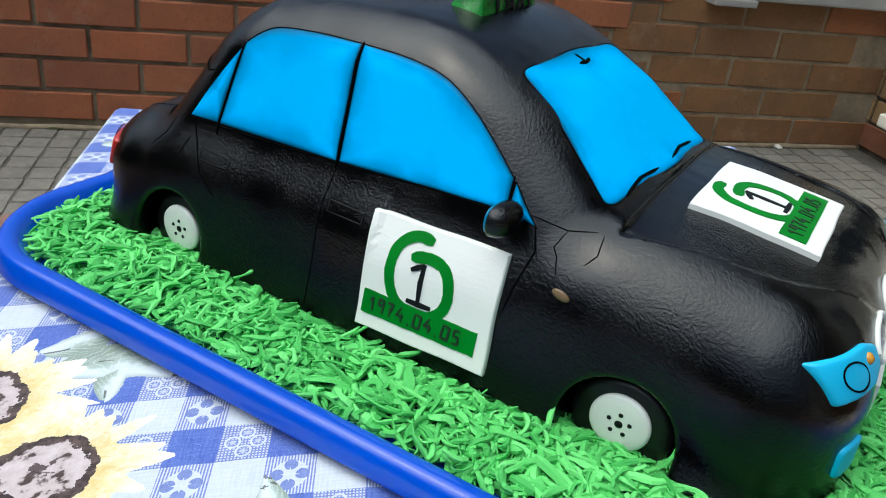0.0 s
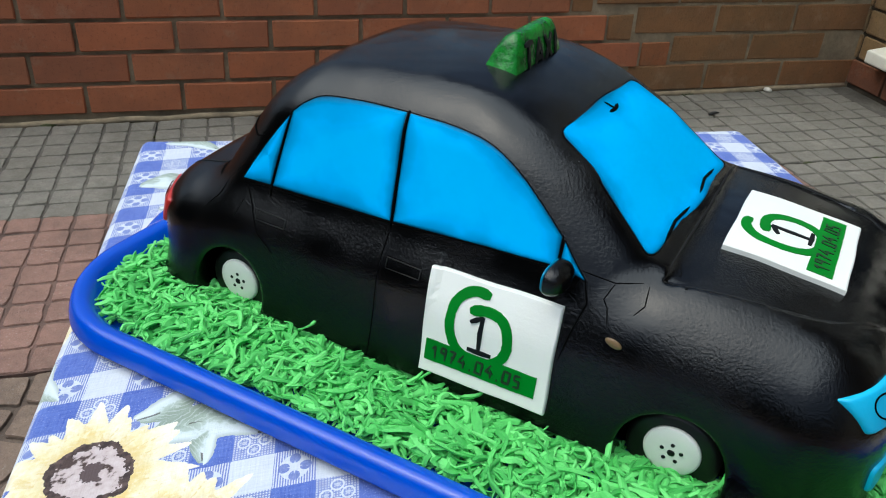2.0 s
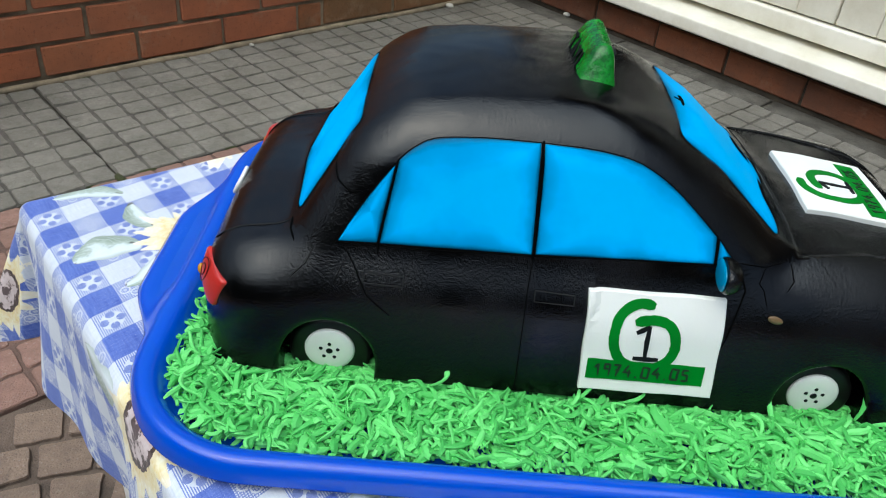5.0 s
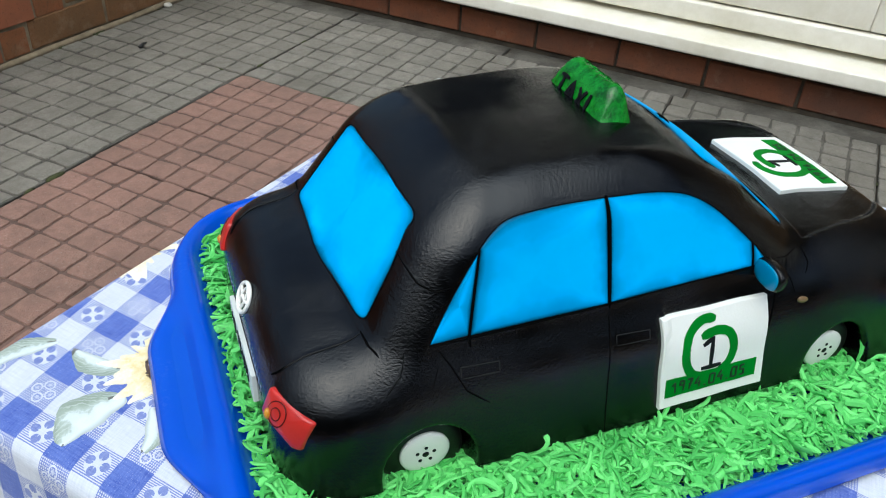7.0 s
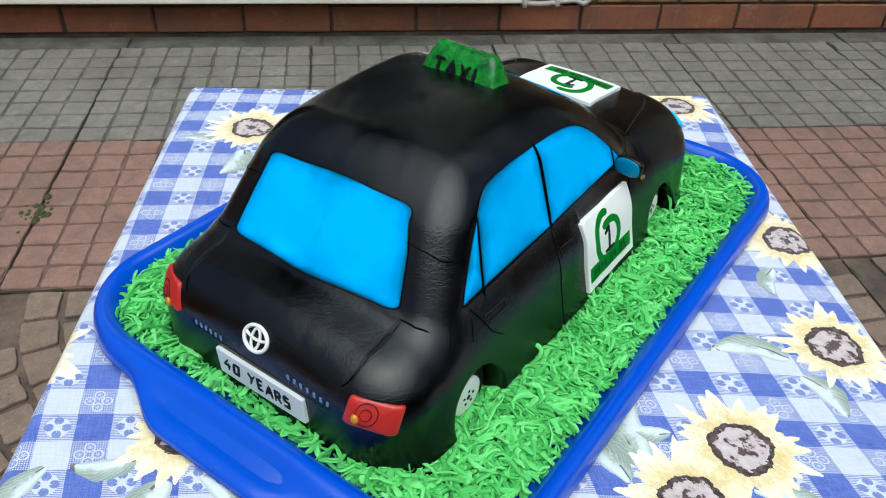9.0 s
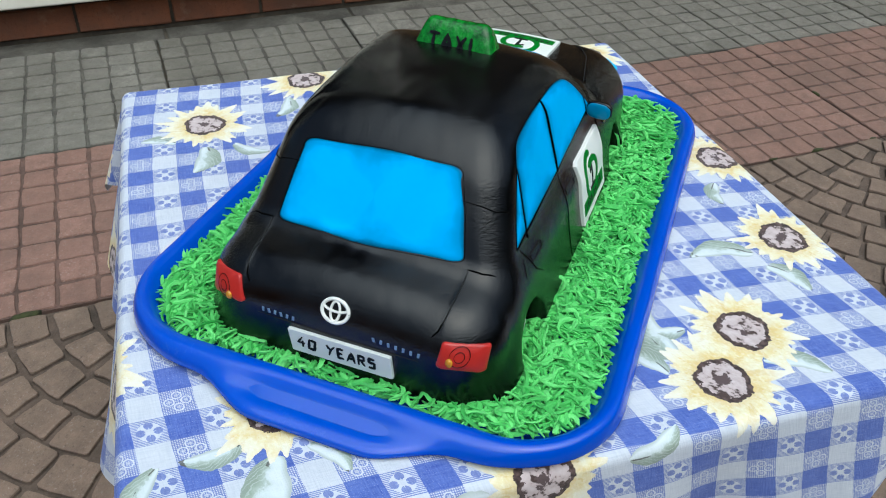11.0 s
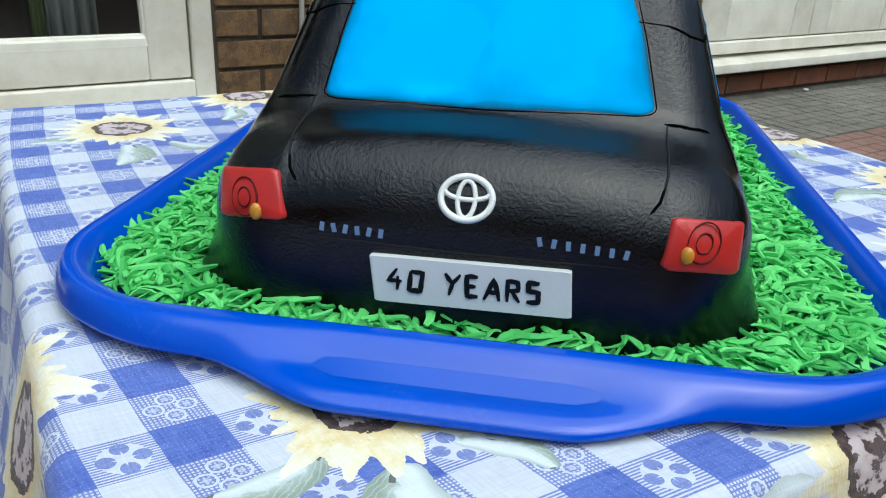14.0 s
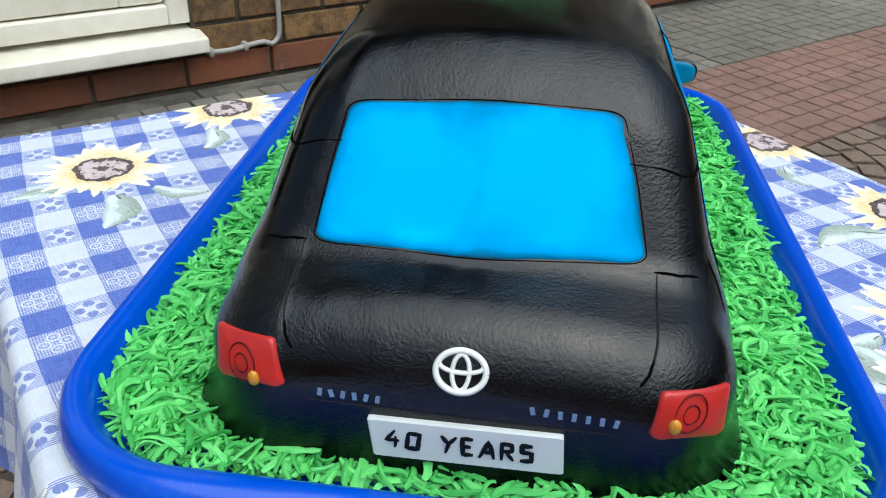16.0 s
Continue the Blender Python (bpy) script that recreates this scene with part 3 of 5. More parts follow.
wob = n.math("MULTIPLY", n.math("SUBTRACT", n.noise(90, 2, 0.5, where), 0.5), 0.0012)


def cell(c, shift):
    return n.math("FRACT", n.math("DIVIDE", n.math("ADD", n.math("ADD", c, wob), 10 * PERIOD + shift), PERIOD))


fu, fv = cell(u, 0.009), cell(v, 0.004)
su, sv = n.math("LESS_THAN", fu, 0.5), n.math("LESS_THAN", fv, 0.5)
hatch_u = n.math("LESS_THAN", n.math("FRACT", n.math("MULTIPLY", u, 900)), 0.55)
solid = n.math("MULTIPLY", su, sv)
only_u = n.math("MULTIPLY", su, n.math("SUBTRACT", 1, sv))
only_v = n.math("MULTIPLY", sv, n.math("SUBTRACT", 1, su))


def circle(cu_, cv_, r):
    a, b = n.math("SUBTRACT", cu_[0], cu_[1]), n.math("SUBTRACT", cv_[0], cv_[1])
    return n.math("LESS_THAN", n.math("SQRT", n.math("ADD", n.math("MULTIPLY", a, a), n.math("MULTIPLY", b, b))), r)


def centred(c, mid):
    return n.math("ABSOLUTE", n.math("SUBTRACT", c, mid))


# first kind of half-tone square: hatching with four dark lobes round a white star
au, av = centred(fu, 0.25), centred(fv, 0.75)
lobes = n.math("MAXIMUM", circle((au, 0.125), (av, 0.0), 0.068), circle((au, 0.0), (av, 0.125), 0.068))
star = n.math("LESS_THAN", n.math("ADD", n.math("MULTIPLY", n.math("MULTIPLY", au, av), 60), n.math("ADD", au, av)), 0.10)
gap = circle((au, 0.0), (av, 0.0), 0.18)
tone_a = n.math("MULTIPLY", n.math("MAXIMUM", n.math("MULTIPLY", hatch_u, n.math("SUBTRACT", 1, gap)), lobes), n.math("SUBTRACT", 1, star))
# second kind: a fine net with four white rings
bu, bv = centred(fu, 0.75), centred(fv, 0.25)
net = n.math("SUBTRACT", 1, n.math("MULTIPLY", n.math("LESS_THAN", n.math("FRACT", n.math("MULTIPLY", u, 820)), 0.55), n.math("LESS_THAN", n.math("FRACT", n.math("MULTIPLY", v, 820)), 0.55)))
ring_out, ring_in, dot = (n.math("MAXIMUM", circle((bu, 0.125), (bv, 0.0), r), circle((bu, 0.0), (bv, 0.125), r)) for r in (0.082, 0.060, 0.028))
tone_b = n.math("MULTIPLY", n.math("MAXIMUM", n.math("MULTIPLY", net, n.math("SUBTRACT", 1, ring_out)), n.math("MULTIPLY", ring_in, n.math("MAXIMUM", net, 0.25))), n.math("SUBTRACT", 1, n.math("MULTIPLY", dot, 0.6)))
hatch = n.math("ADD", n.math("MULTIPLY", only_u, tone_a), n.math("MULTIPLY", only_v, tone_b))


def streaks(su_, sv_):
    s = n.t.nodes.new("ShaderNodeVectorMath")
    s.operation = "MULTIPLY"
    n.link(where, s.inputs[0])
    s.inputs[1].default_value = (su_, sv_, 1)
    return n.noise(1.0, 3, 0.6, s.outputs[0])


# warp and weft threads that took the dye unevenly
thread = n.math("MULTIPLY_ADD", n.math("ADD", streaks(1100, 90), streaks(90, 1100)), 1.1, -0.6, True)
wash = n.noise(60, 5, 0.65, where)
thread = n.math("MULTIPLY_ADD", n.math("SUBTRACT", wash, 0.5), 0.7, thread, True)
blue_mask = n.math("MAXIMUM", solid, n.math("MULTIPLY", hatch, 0.82), None, True)
flecks = n.ramp(n.noise(1500, 2, 0.6, where), (0.60, (0, 0, 0)), (0.70, (0.55, 0.55, 0.55)))
blue = n.mix(flecks, n.mix(thread, (0.026, 0.062, 0.33), (0.14, 0.21, 0.56)), (0.45, 0.50, 0.68))
white = n.mix(thread, (0.48, 0.52, 0.60), (0.66, 0.69, 0.74))
cloth_c = n.mix(blue_mask, white, blue)
ink = n.noise(45, 5, 0.65, where)
fray = n.math("MULTIPLY", n.math("SUBTRACT", n.noise(220, 3, 0.6, where), 0.5), 0.0022)
veined = n.math("LESS_THAN", n.math("ADD", n.attr("vein"), n.math("MULTIPLY", ink, 0.0012)), 0.0011)
leaf_f, petal_f, disc_f = (n.math("ADD", n.attr(k), fray) for k in ("leaf", "petal", "disc"))
# leaves painted wet in wet: pale on one side, grey green on the other, with fine veins and dark touches
at_s, at_w = n.attr("along_leaf"), n.attr("across_leaf")
spread = n.math("ABSOLUTE", at_w)
paint = n.math("ADD", at_w, n.math("MULTIPLY", n.math("SUBTRACT", ink, 0.5), 3.4))
leaf_c = n.ramp(n.math("MULTIPLY_ADD", paint, 0.5, 0.5), (0.18, (0.66, 0.72, 0.75)), (0.40, (0.58, 0.65, 0.65)), (0.47, (0.42, 0.50, 0.46)), (0.60, (0.36, 0.43, 0.37)), (0.86, (0.26, 0.32, 0.26)))
comb = n.math("FRACT", n.math("ADD", n.math("MULTIPLY", at_s, 9.0), n.math("MULTIPLY_ADD", n.noise(110, 3, 0.6, where), 3.2, n.math("MULTIPLY", spread, -2.6))))
leaf_c = n.mix(n.math("MULTIPLY", n.math("LESS_THAN", comb, 0.26), 0.30), leaf_c, (0.66, 0.72, 0.73))
leaf_c = n.mix(n.math("MULTIPLY", n.ramp(spread, (0.66, (0, 0, 0)), (0.95, (1, 1, 1))), 0.6), leaf_c, (0.27, 0.33, 0.28))
rib = n.math("LESS_THAN", n.math("ABSOLUTE", n.math("SUBTRACT", at_w, n.math("MULTIPLY_ADD", n.noise(50, 2, 0.5, where), 0.5, -0.25))), n.math("MULTIPLY", n.math("SUBTRACT", 0.46, at_s), 0.34))
tip = n.math("GREATER_THAN", n.math("ADD", at_s, n.math("MULTIPLY", n.math("SUBTRACT", n.noise(120, 3, 0.6, where), 0.5), 0.7)), 0.97)
touch = n.math("MULTIPLY", n.math("MAXIMUM", n.math("MULTIPLY", rib, n.math("GREATER_THAN", n.noise(70, 2, 0.5, where), 0.50)), tip), 0.82)
leaf_c = n.mix(touch, leaf_c, (0.060, 0.052, 0.045))
cloth_c = n.mix(n.math("GREATER_THAN", leaf_f, 0.0), cloth_c, leaf_c)
petal_c = n.ramp(n.noise(75, 4, 0.6, where), (0.32, (0.74, 0.58, 0.24)), (0.45, (0.77, 0.69, 0.40)), (0.58, (0.79, 0.75, 0.56)), (0.72, (0.78, 0.77, 0.68)))
petal_c = n.mix(n.math("MULTIPLY", n.math("LESS_THAN", petal_f, 0.0010), 0.35), petal_c, (0.66, 0.52, 0.24))
petal_c = n.mix(n.math("MULTIPLY", n.math("LESS_THAN", n.math("ADD", n.attr("fold"), n.math("MULTIPLY", fray, 0.25)), 0.0008), 0.55), petal_c, (0.66, 0.50, 0.20))
petal_c = n.mix(n.math("MULTIPLY", veined, 0.22), petal_c, (0.76, 0.62, 0.30))
petal_c = n.mix(n.math("MULTIPLY", n.ramp(n.noise(420, 3, 0.6, where), (0.5, (0, 0, 0)), (0.62, (1, 1, 1))), 0.35), petal_c, (0.90, 0.88, 0.78))
out_ = n.math("ADD", n.attr("ray"), n.math("MULTIPLY", n.math("SUBTRACT", n.noise(200, 3, 0.6, where), 0.5), 0.5))
petal_c = n.mix(n.ramp(out_, (0.62, (0, 0, 0)), (1.05, (0.75, 0.75, 0.75))), petal_c, (0.80, 0.79, 0.72))
petal_c = n.mix(n.ramp(out_, (0.44, (0.5, 0.5, 0.5)), (0.66, (0, 0, 0))), petal_c, (0.66, 0.47, 0.16))
cloth_c = n.mix(n.math("GREATER_THAN", petal_f, 0.0), cloth_c, petal_c)
disc_c = n.ramp(n.noise(150, 3, 0.6, where), (0.40, (0.06, 0.035, 0.03)), (0.46, (0.50, 0.41, 0.40)), (0.7, (0.62, 0.54, 0.54)))
disc_f = n.math("ADD", disc_f, n.math("MULTIPLY", fray, 1.6))
disc_c = n.mix(n.math("LESS_THAN", n.math("ADD", disc_f, n.math("MULTIPLY", fray, 2.2)), 0.0033), disc_c, n.ramp(n.noise(260, 2, 0.5, where), (0.4, (0.035, 0.02, 0.018)), (0.75, (0.14, 0.09, 0.08))))
heart = n.math("GREATER_THAN", n.math("ADD", disc_f, n.math("MULTIPLY", n.math("SUBTRACT", n.noise(130, 4, 0.7, where), 0.5), 0.016)), 0.0125)
disc_c = n.mix(heart, disc_c, (0.09, 0.06, 0.06))
cloth_c = n.mix(n.math("GREATER_THAN", disc_f, 0.0), cloth_c, disc_c)
n.base(cloth_c)
n.bump(n.math("ADD", thread, n.noise(60, 3, 0.5, where)), 0.35, 0.0008)
n.b.inputs["Sheen Weight"].default_value = 0.15
me.materials.append(CLOTH)
tablecloth = new("tablecloth", me)
tablecloth.matrix_world = table_m
tagged(tablecloth, "blue and white gingham tablecloth printed with yellow sunflowers", "tablecloth")

# ---- serving tray ----
TRAY_L, TRAY_W, TRAY_R, RIM_Z = 0.2083, 0.146, 0.056, 0.0425
tray_m = pose(0.0153, 0.004, 0, 0, 0, 2.8)


def rounded(hl, hw, r, count):
    """Points and outward normals round a rounded rectangle, evenly spaced."""
    pts = []
    straight = [(2 * (hw - r), "x+"), (2 * (hl - r), "y+"), (2 * (hw - r), "x-"), (2 * (hl - r), "y-")]
    arc = math.pi * r / 2
    total = sum(s for s, _ in straight) + 4 * arc
    for i in range(count):
        s = total * i / count
        for k in range(4):
            length = straight[k][0]
            ang = k * math.pi / 2
            if s <= length:
                half = length / 2
                loc = Vector(((hl if k % 2 == 0 else hw), s - half))
                d = Vector((1, 0))
                break
            s -= length
            if s <= arc:
                t = s / r
                cx, cy = ((hl - r, hw - r) if k % 2 == 0 else (hw - r, hl - r))
                loc = Vector((cx + r * math.cos(t), cy + r * math.sin(t)))
                d = Vector((math.cos(t), math.sin(t)))
                break
            s -= arc
        c, sn = math.cos(ang), math.sin(ang)
        pts.append((Vector((loc.x * c - loc.y * sn, loc.x * sn + loc.y * c)), Vector((d.x * c - d.y * sn, d.x * sn + d.y * c))))
    return pts


def ease(u):
    u = min(1.0, max(0.0, u))
    return u * u * (3 - 2 * u)


def handle(p):
    """How strongly the rim swells into a handle flap here, 0 to 1."""
    return ease((0.078 - abs(p.y)) / 0.048) if abs(p.x) > TRAY_L - 0.01 else 0.0


tray = thing("serving_tray", "blue plastic serving tray with rolled rim on the tablecloth", "tray", tray_m)
outline = rounded(TRAY_L, TRAY_W, TRAY_R, 300)
PLAIN = ((0.12, 0.015), (0.28, 0.06), (0.44, 0.14), (0.58, 0.25), (0.70, 0.38), (0.80, 0.52), (0.88, 0.66), (0.94, 0.80), (0.98, 0.91), (1.0, 1.0))
FLAP = ((0.06, 0.05), (0.13, 0.17), (0.21, 0.36), (0.30, 0.53), (0.41, 0.63), (0.53, 0.66), (0.66, 0.66), (0.79, 0.69), (0.91, 0.81), (1.0, 1.0))
bm = bmesh.new()
rings = []
for p, d in outline:
    g = handle(p)
    end = ease((0.118 - abs(p.y)) / 0.040) if abs(p.x) > TRAY_L - 0.03 else 0.0
    lip, low = 0.0052 + 0.0040 * end + 0.0165 * g, 0.0328 - 0.0016 * g
    fall = RIM_Z - low
    section = [(-0.026, 0.0312), (-0.018, 0.0313), (-0.0135, 0.0320), (-0.0105, 0.0340), (-0.0080, 0.0375), (-0.0060, 0.0405), (-0.0040, RIM_Z - 0.0006), (-0.0018, RIM_Z)]
    section += [((a[0] * (1 - g) + b[0] * g) * lip, RIM_Z - fall * (a[1] * (1 - g) + b[1] * g)) for a, b in zip(PLAIN, FLAP)]
    section += [(lip - 0.0006, low - 0.0004), (lip - 0.0022, low + 0.0008), (0.7 * lip - 0.0012, low + 0.0020 + 0.0010 * g), (0.25 * lip, RIM_Z - 0.0036 - 0.0016 * g),
                (0.0, RIM_Z - 0.0026), (-0.0030, RIM_Z - 0.0032), (-0.0062, 0.0360), (-0.0095, 0.0318), (-0.0130, 0.0290), (-0.018, 0.0283), (-0.026, 0.0281)]
    rings.append([bm.verts.new((p.x + d.x * o, p.y + d.y * o, z)) for o, z in section])
for i in range(len(rings)):
    a, b = rings[i], rings[(i + 1) % len(rings)]
    for k in range(len(a) - 1):
        bm.faces.new((a[k], b[k], b[k + 1], a[k + 1]))
bm.faces.new([r[0] for r in rings])
bm.faces.new([r[-1] for r in rings][::-1])
part("tray_body", bm, PLASTIC, tray)
# round moulding marks on the handle flaps
for sx in (-1, 1):
    for sy in (-1, 1):
        bm = bmesh.new()
        loop = [(sx * (TRAY_L + 0.0040 + 0.0026 * math.cos(t)), sy * 0.0605 + 0.0052 * math.sin(t), RIM_Z - 0.0014 - 0.0011 * (1 + math.cos(t))) for t in [k * math.pi / 12 for k in range(25)]]
        tube(bm, loop, 0.00022, 5, False)
        part("moulding_mark", bm, PLASTIC, tray)

# ---- the car cake ----
from mathutils.bvhtree import BVHTree

CAR_M = pose(0, 0.003, 0, 0, 0, 2.0)
car = thing("car_cake", "taxi car cake in glossy black fondant with sky blue windows", "cake", CAR_M)
BASE_Z = 0.0312
ARCHES = ((-0.1126, 0.0435), (0.1074, 0.0435))
DECK = ((-0.178, 0.0893), (-0.160, 0.0925), (-0.140, 0.0965), (-0.125, 0.1000), (-0.100, 0.1030), (-0.040, 0.1035), (0.040, 0.1060), (0.075, 0.1095), (0.088, 0.1108), (0.110, 0.1100), (0.135, 0.1072), (0.160, 0.1035), (0.182, 0.0975))
ROOF = ((-0.125, 0.1490), (-0.098, 0.1540), (-0.082, 0.1568), (-0.055, 0.1598), (-0.020, 0.1612), (0.005, 0.1602), (0.022, 0.1583), (0.045, 0.1545))
FLANK = ((0.025, 0.0862), (0.045, 0.0890), (0.068, 0.0878), (0.085, 0.0862), (0.120, 0.0845))


def narrowing(x):
    if x < -0.132:
        u = min(1, (-0.132 - x) / 0.042)
        return 0.70 + 0.30 * math.sqrt(1 - u * u)
    if x > 0.130:
        u = min(1, (x - 0.130) / 0.0485)
        return 0.66 + 0.34 * math.sqrt(max(0, 1 - u * u))
    return 1.0


def table_of(keys, at):
    """The smooth curve through keys, at an array of places."""
    fine = np.linspace(keys[0][0], keys[-1][0], 400)
    return np.interp(at, fine, [curve(keys, float(x)) for x in fine])


def meet(p, q, r):
    """Two half spaces cut into each other, the edge rounded by r."""
    return np.minimum(np.maximum(p, q), -r) + np.sqrt(np.maximum(p + r, 0) ** 2 + np.maximum(q + r, 0) ** 2)


def merge(p, q, k):
    """Two solids joined, with a soft fillet k where they meet."""
    h = np.clip(0.5 + 0.5 * (q - p) / k, 0, 1)
    return q * (1 - h) + p * h - k * h * (1 - h)


def car_field(x, y, z):
    """Roughly the distance to the car's skin: negative inside."""
    w = np.abs(y)
    # lower body: flanks, deck, tail and nose
    flank = w - table_of(FLANK, z)
    ends = meet(meet(flank, -0.174 - x, 0.030), x - 0.1785, 0.036)
    deck = z - table_of(DECK, x) + 0.0045 * (w / 0.065) ** 2
    # bonnet and boot lid lie a little below the wings
    hinge = np.where(x > 0, 0.0645 - 0.19 * np.maximum(x - 0.088, 0) - 1.6 * np.maximum(x - 0.135, 0) ** 2 / 0.1, 0.0578 + 0.03 * (x + 0.14))
    lid = np.clip((hinge - w) / 0.0016 + 0.5, 0, 1) * np.clip(np.maximum(x - 0.086, -0.1335 - x) / 0.002, 0, 1)
    deck = deck + np.where(x > 0, 0.0011, 0.0005) * lid * lid * (3 - 2 * lid)
    lower = meet(ends, deck, np.where(x > 0, 0.027, 0.021))
    # cabin: leaning sides, roof, windscreen and rear window
    side = (w - 0.0772 + 0.300 * (z - 0.1005)) * 0.957
    roof = z - table_of(ROOF, x) + 0.0040 * (w / 0.050) ** 2
    front = (x - 0.0340) * 0.630 + (z - 0.1510) * 0.776 + 0.0030 * (w / 0.055) ** 2
    back = -(x + 0.1070) * 0.851 + (z - 0.1415) * 0.525 + 0.0020 * (w / 0.055) ** 2
    cabin = meet(meet(meet(roof, side, 0.017), front, 0.020), back, 0.016)
    solid = merge(lower, cabin, 0.006)
    # wheel arches
    for ax, az in ARCHES:
        hole = np.maximum(np.hypot(x - ax, (z - az) * np.where(z > az, 1.0, 0.72)) - 0.0214, 0.0735 - w)
        solid = -merge(-solid, hole, 0.0022)
    return np.maximum(solid, BASE_Z - z)


def skin_of(field, low, high, step):
    """A quad mesh where the field is zero: one vertex a cell, drawn onto the surface."""
    axes = [np.arange(a, b, step) for a, b in zip(low, high)]
    f = field(*np.meshgrid(*axes, indexing="ij", sparse=False))
    inside = f < 0
    count = np.zeros([n_ - 1 for n_ in f.shape], int)
    for i, j, k in np.ndindex(2, 2, 2):
        count += inside[i:f.shape[0] - 1 + i, j:f.shape[1] - 1 + j, k:f.shape[2] - 1 + k]
    live = (count > 0) & (count < 8)
    index = np.full(count.shape, -1)
    index[live] = np.arange(live.sum())
    p = np.argwhere(live) * step + np.array(low) + step / 2
    eps = step * 0.2
    for _ in range(4):
        here = field(*p.T)
        grad = np.stack([(field(*(p + d).T) - field(*(p - d).T)) / (2 * eps) for d in np.eye(3) * eps], 1)
        move = -here[:, None] * grad / np.maximum((grad ** 2).sum(1), 0.2)[:, None]
        p = p + np.clip(move, -step * 0.8, step * 0.8)
    quads_ = []
    for axis in range(3):
        u_, v_ = [a for a in range(3) if a != axis]
        first, second = [np.take(inside, range(o, f.shape[axis] - 1 + o), axis) for o in (0, 1)]
        edge = np.argwhere(first != second)
        edge = edge[(edge[:, u_] > 0) & (edge[:, v_] > 0) & (edge[:, u_] < f.shape[u_] - 1) & (edge[:, v_] < f.shape[v_] - 1)]
        out_ = first[tuple(edge.T)]
        du_, dv_ = np.eye(3, dtype=int)[u_], np.eye(3, dtype=int)[v_]
        ring = np.stack([index[tuple((edge - o).T)] for o in (0 * du_, du_, du_ + dv_, dv_)], 1)
        flip = out_ if axis != 1 else ~out_
        ring[~flip] = ring[~flip][:, ::-1]
        quads_.append(ring)
    return p, np.concatenate(quads_)


points, quads = skin_of(car_field, (-0.180, -0.0953, BASE_Z - 0.004), (0.186, 0.0955, 0.167), 0.00135)
# kneaded unevenness of the rolled sheet
points[:, 2] += 0.00008 * np.sin(points[:, 0] * 190 + 3 * np.sin(points[:, 1] * 110)) * np.sin(points[:, 1] * 230 + 1)
SKIN = BVHTree.FromPolygons([Vector(p) for p in points], quads.tolist())
me = bpy.data.meshes.new("body")
me.from_pydata(points.tolist(), [], quads.tolist())
me.materials.append(BLACK)
me.shade_smooth()
body = new("body", me)
body.parent = car
tagged(body, "glossy black fondant body with fine cracks and orange-peel sheen")


def onto(p, d, lift=0.0):
    """The point where a ray from p along d first meets the body, lifted off along the normal, and that normal."""
    hit, nor, _, _ = SKIN.ray_cast(Vector(p), Vector(d).normalized())
    if hit is None:
        hit, nor, _, _ = SKIN.find_nearest(Vector(p))
    if nor.dot(Vector(d)) > 0:
        nor = -nor
    return hit + nor * lift, nor


# ways of aiming at the body: from plane coordinates to a ray
AIMS = {
    "right": lambda u, v: ((u - 0.0026, -0.3, v), (0, 1, 0)),
    "left": lambda u, v: ((u - 0.0026, 0.3, v), (0, -1, 0)),
    "rear": lambda u, v: ((-0.4, u, v), (1, 0, 0)),
    "front": lambda u, v: ((0.4, u, v), (-1, 0, 0)),
    "top": lambda u, v: ((u, v, 0.4), (0, 0, -1)),
    "screen": lambda u, v: ((u + 0.0630, v, 0.1510 - 0.812 * (u - 0.0340) + 0.0776), (-0.630, 0, -0.776)),
    "back": lambda u, v: ((u - 0.0851, v, 0.1415 + 1.621 * (u + 0.1070) + 0.0525), (0.851, 0, -0.525)),
}


def smooth_outline(points, per=8, round_off=0.3):
    """A closed outline with rounded corners through straight or gently curved sides."""
    out, count = [], len(points)
    pts = [Vector(p) for p in points]
    for i in range(count):
        a, b, c = pts[i - 1], pts[i], pts[(i + 1) % count]
        p, q = b.lerp(a, round_off), b.lerp(c, round_off)
        for k in range(per):
            t = k / (per - 1)
            out.append(p.lerp(b, t).lerp(b.lerp(q, t), t))
    return out


def panel(name, aim, outline, mat, parent, thick, label="", rings=14, taper=0.0012):
    """A skin of fondant laid onto the body: its outline in the plane of the aim, with the distance to its edge kept as an attribute."""
    mid = sum(outline, Vector((0, 0))) / len(outline)
    bm = bmesh.new()
    edge = bm.verts.layers.float.new("edge")
    grid = []
    reach = min((p - mid).length for p in outline)
    for r in range(rings + 1):
        s = 1 - (r / rings) ** 1.5
        row = []
        for p in outline:
            q = mid + (p - mid) * max(s, 0.002)
            gap = (1 - s) * reach
            lift = -0.0004 + (thick + 0.0004) * min(1, gap / taper) ** 0.5
            at, _ = onto(*AIMS[aim](q.x, q.y), lift)
            v = bm.verts.new(at)
            v[edge] = 0.8 * (1 - s) * (p - mid).length
            row.append(v)
        grid.append(row)
    for a, b in zip(grid, grid[1:]):
        for k in range(len(a)):
            bm.faces.new((a[k], a[(k + 1) % len(a)], b[(k + 1) % len(a)], b[k]))
    bm.faces.new(grid[-1])
    made = part(name, bm, mat, parent, label)
    if mat is WINDOW_BLUE:
        rim = bmesh.new()
        tube(rim, [onto(*AIMS[aim](p.x, p.y), 0.0001)[0] for p in outline + outline[:1]], 0.00022, 6, False)
        part("window_edge", rim, SEAM, made)
    return made


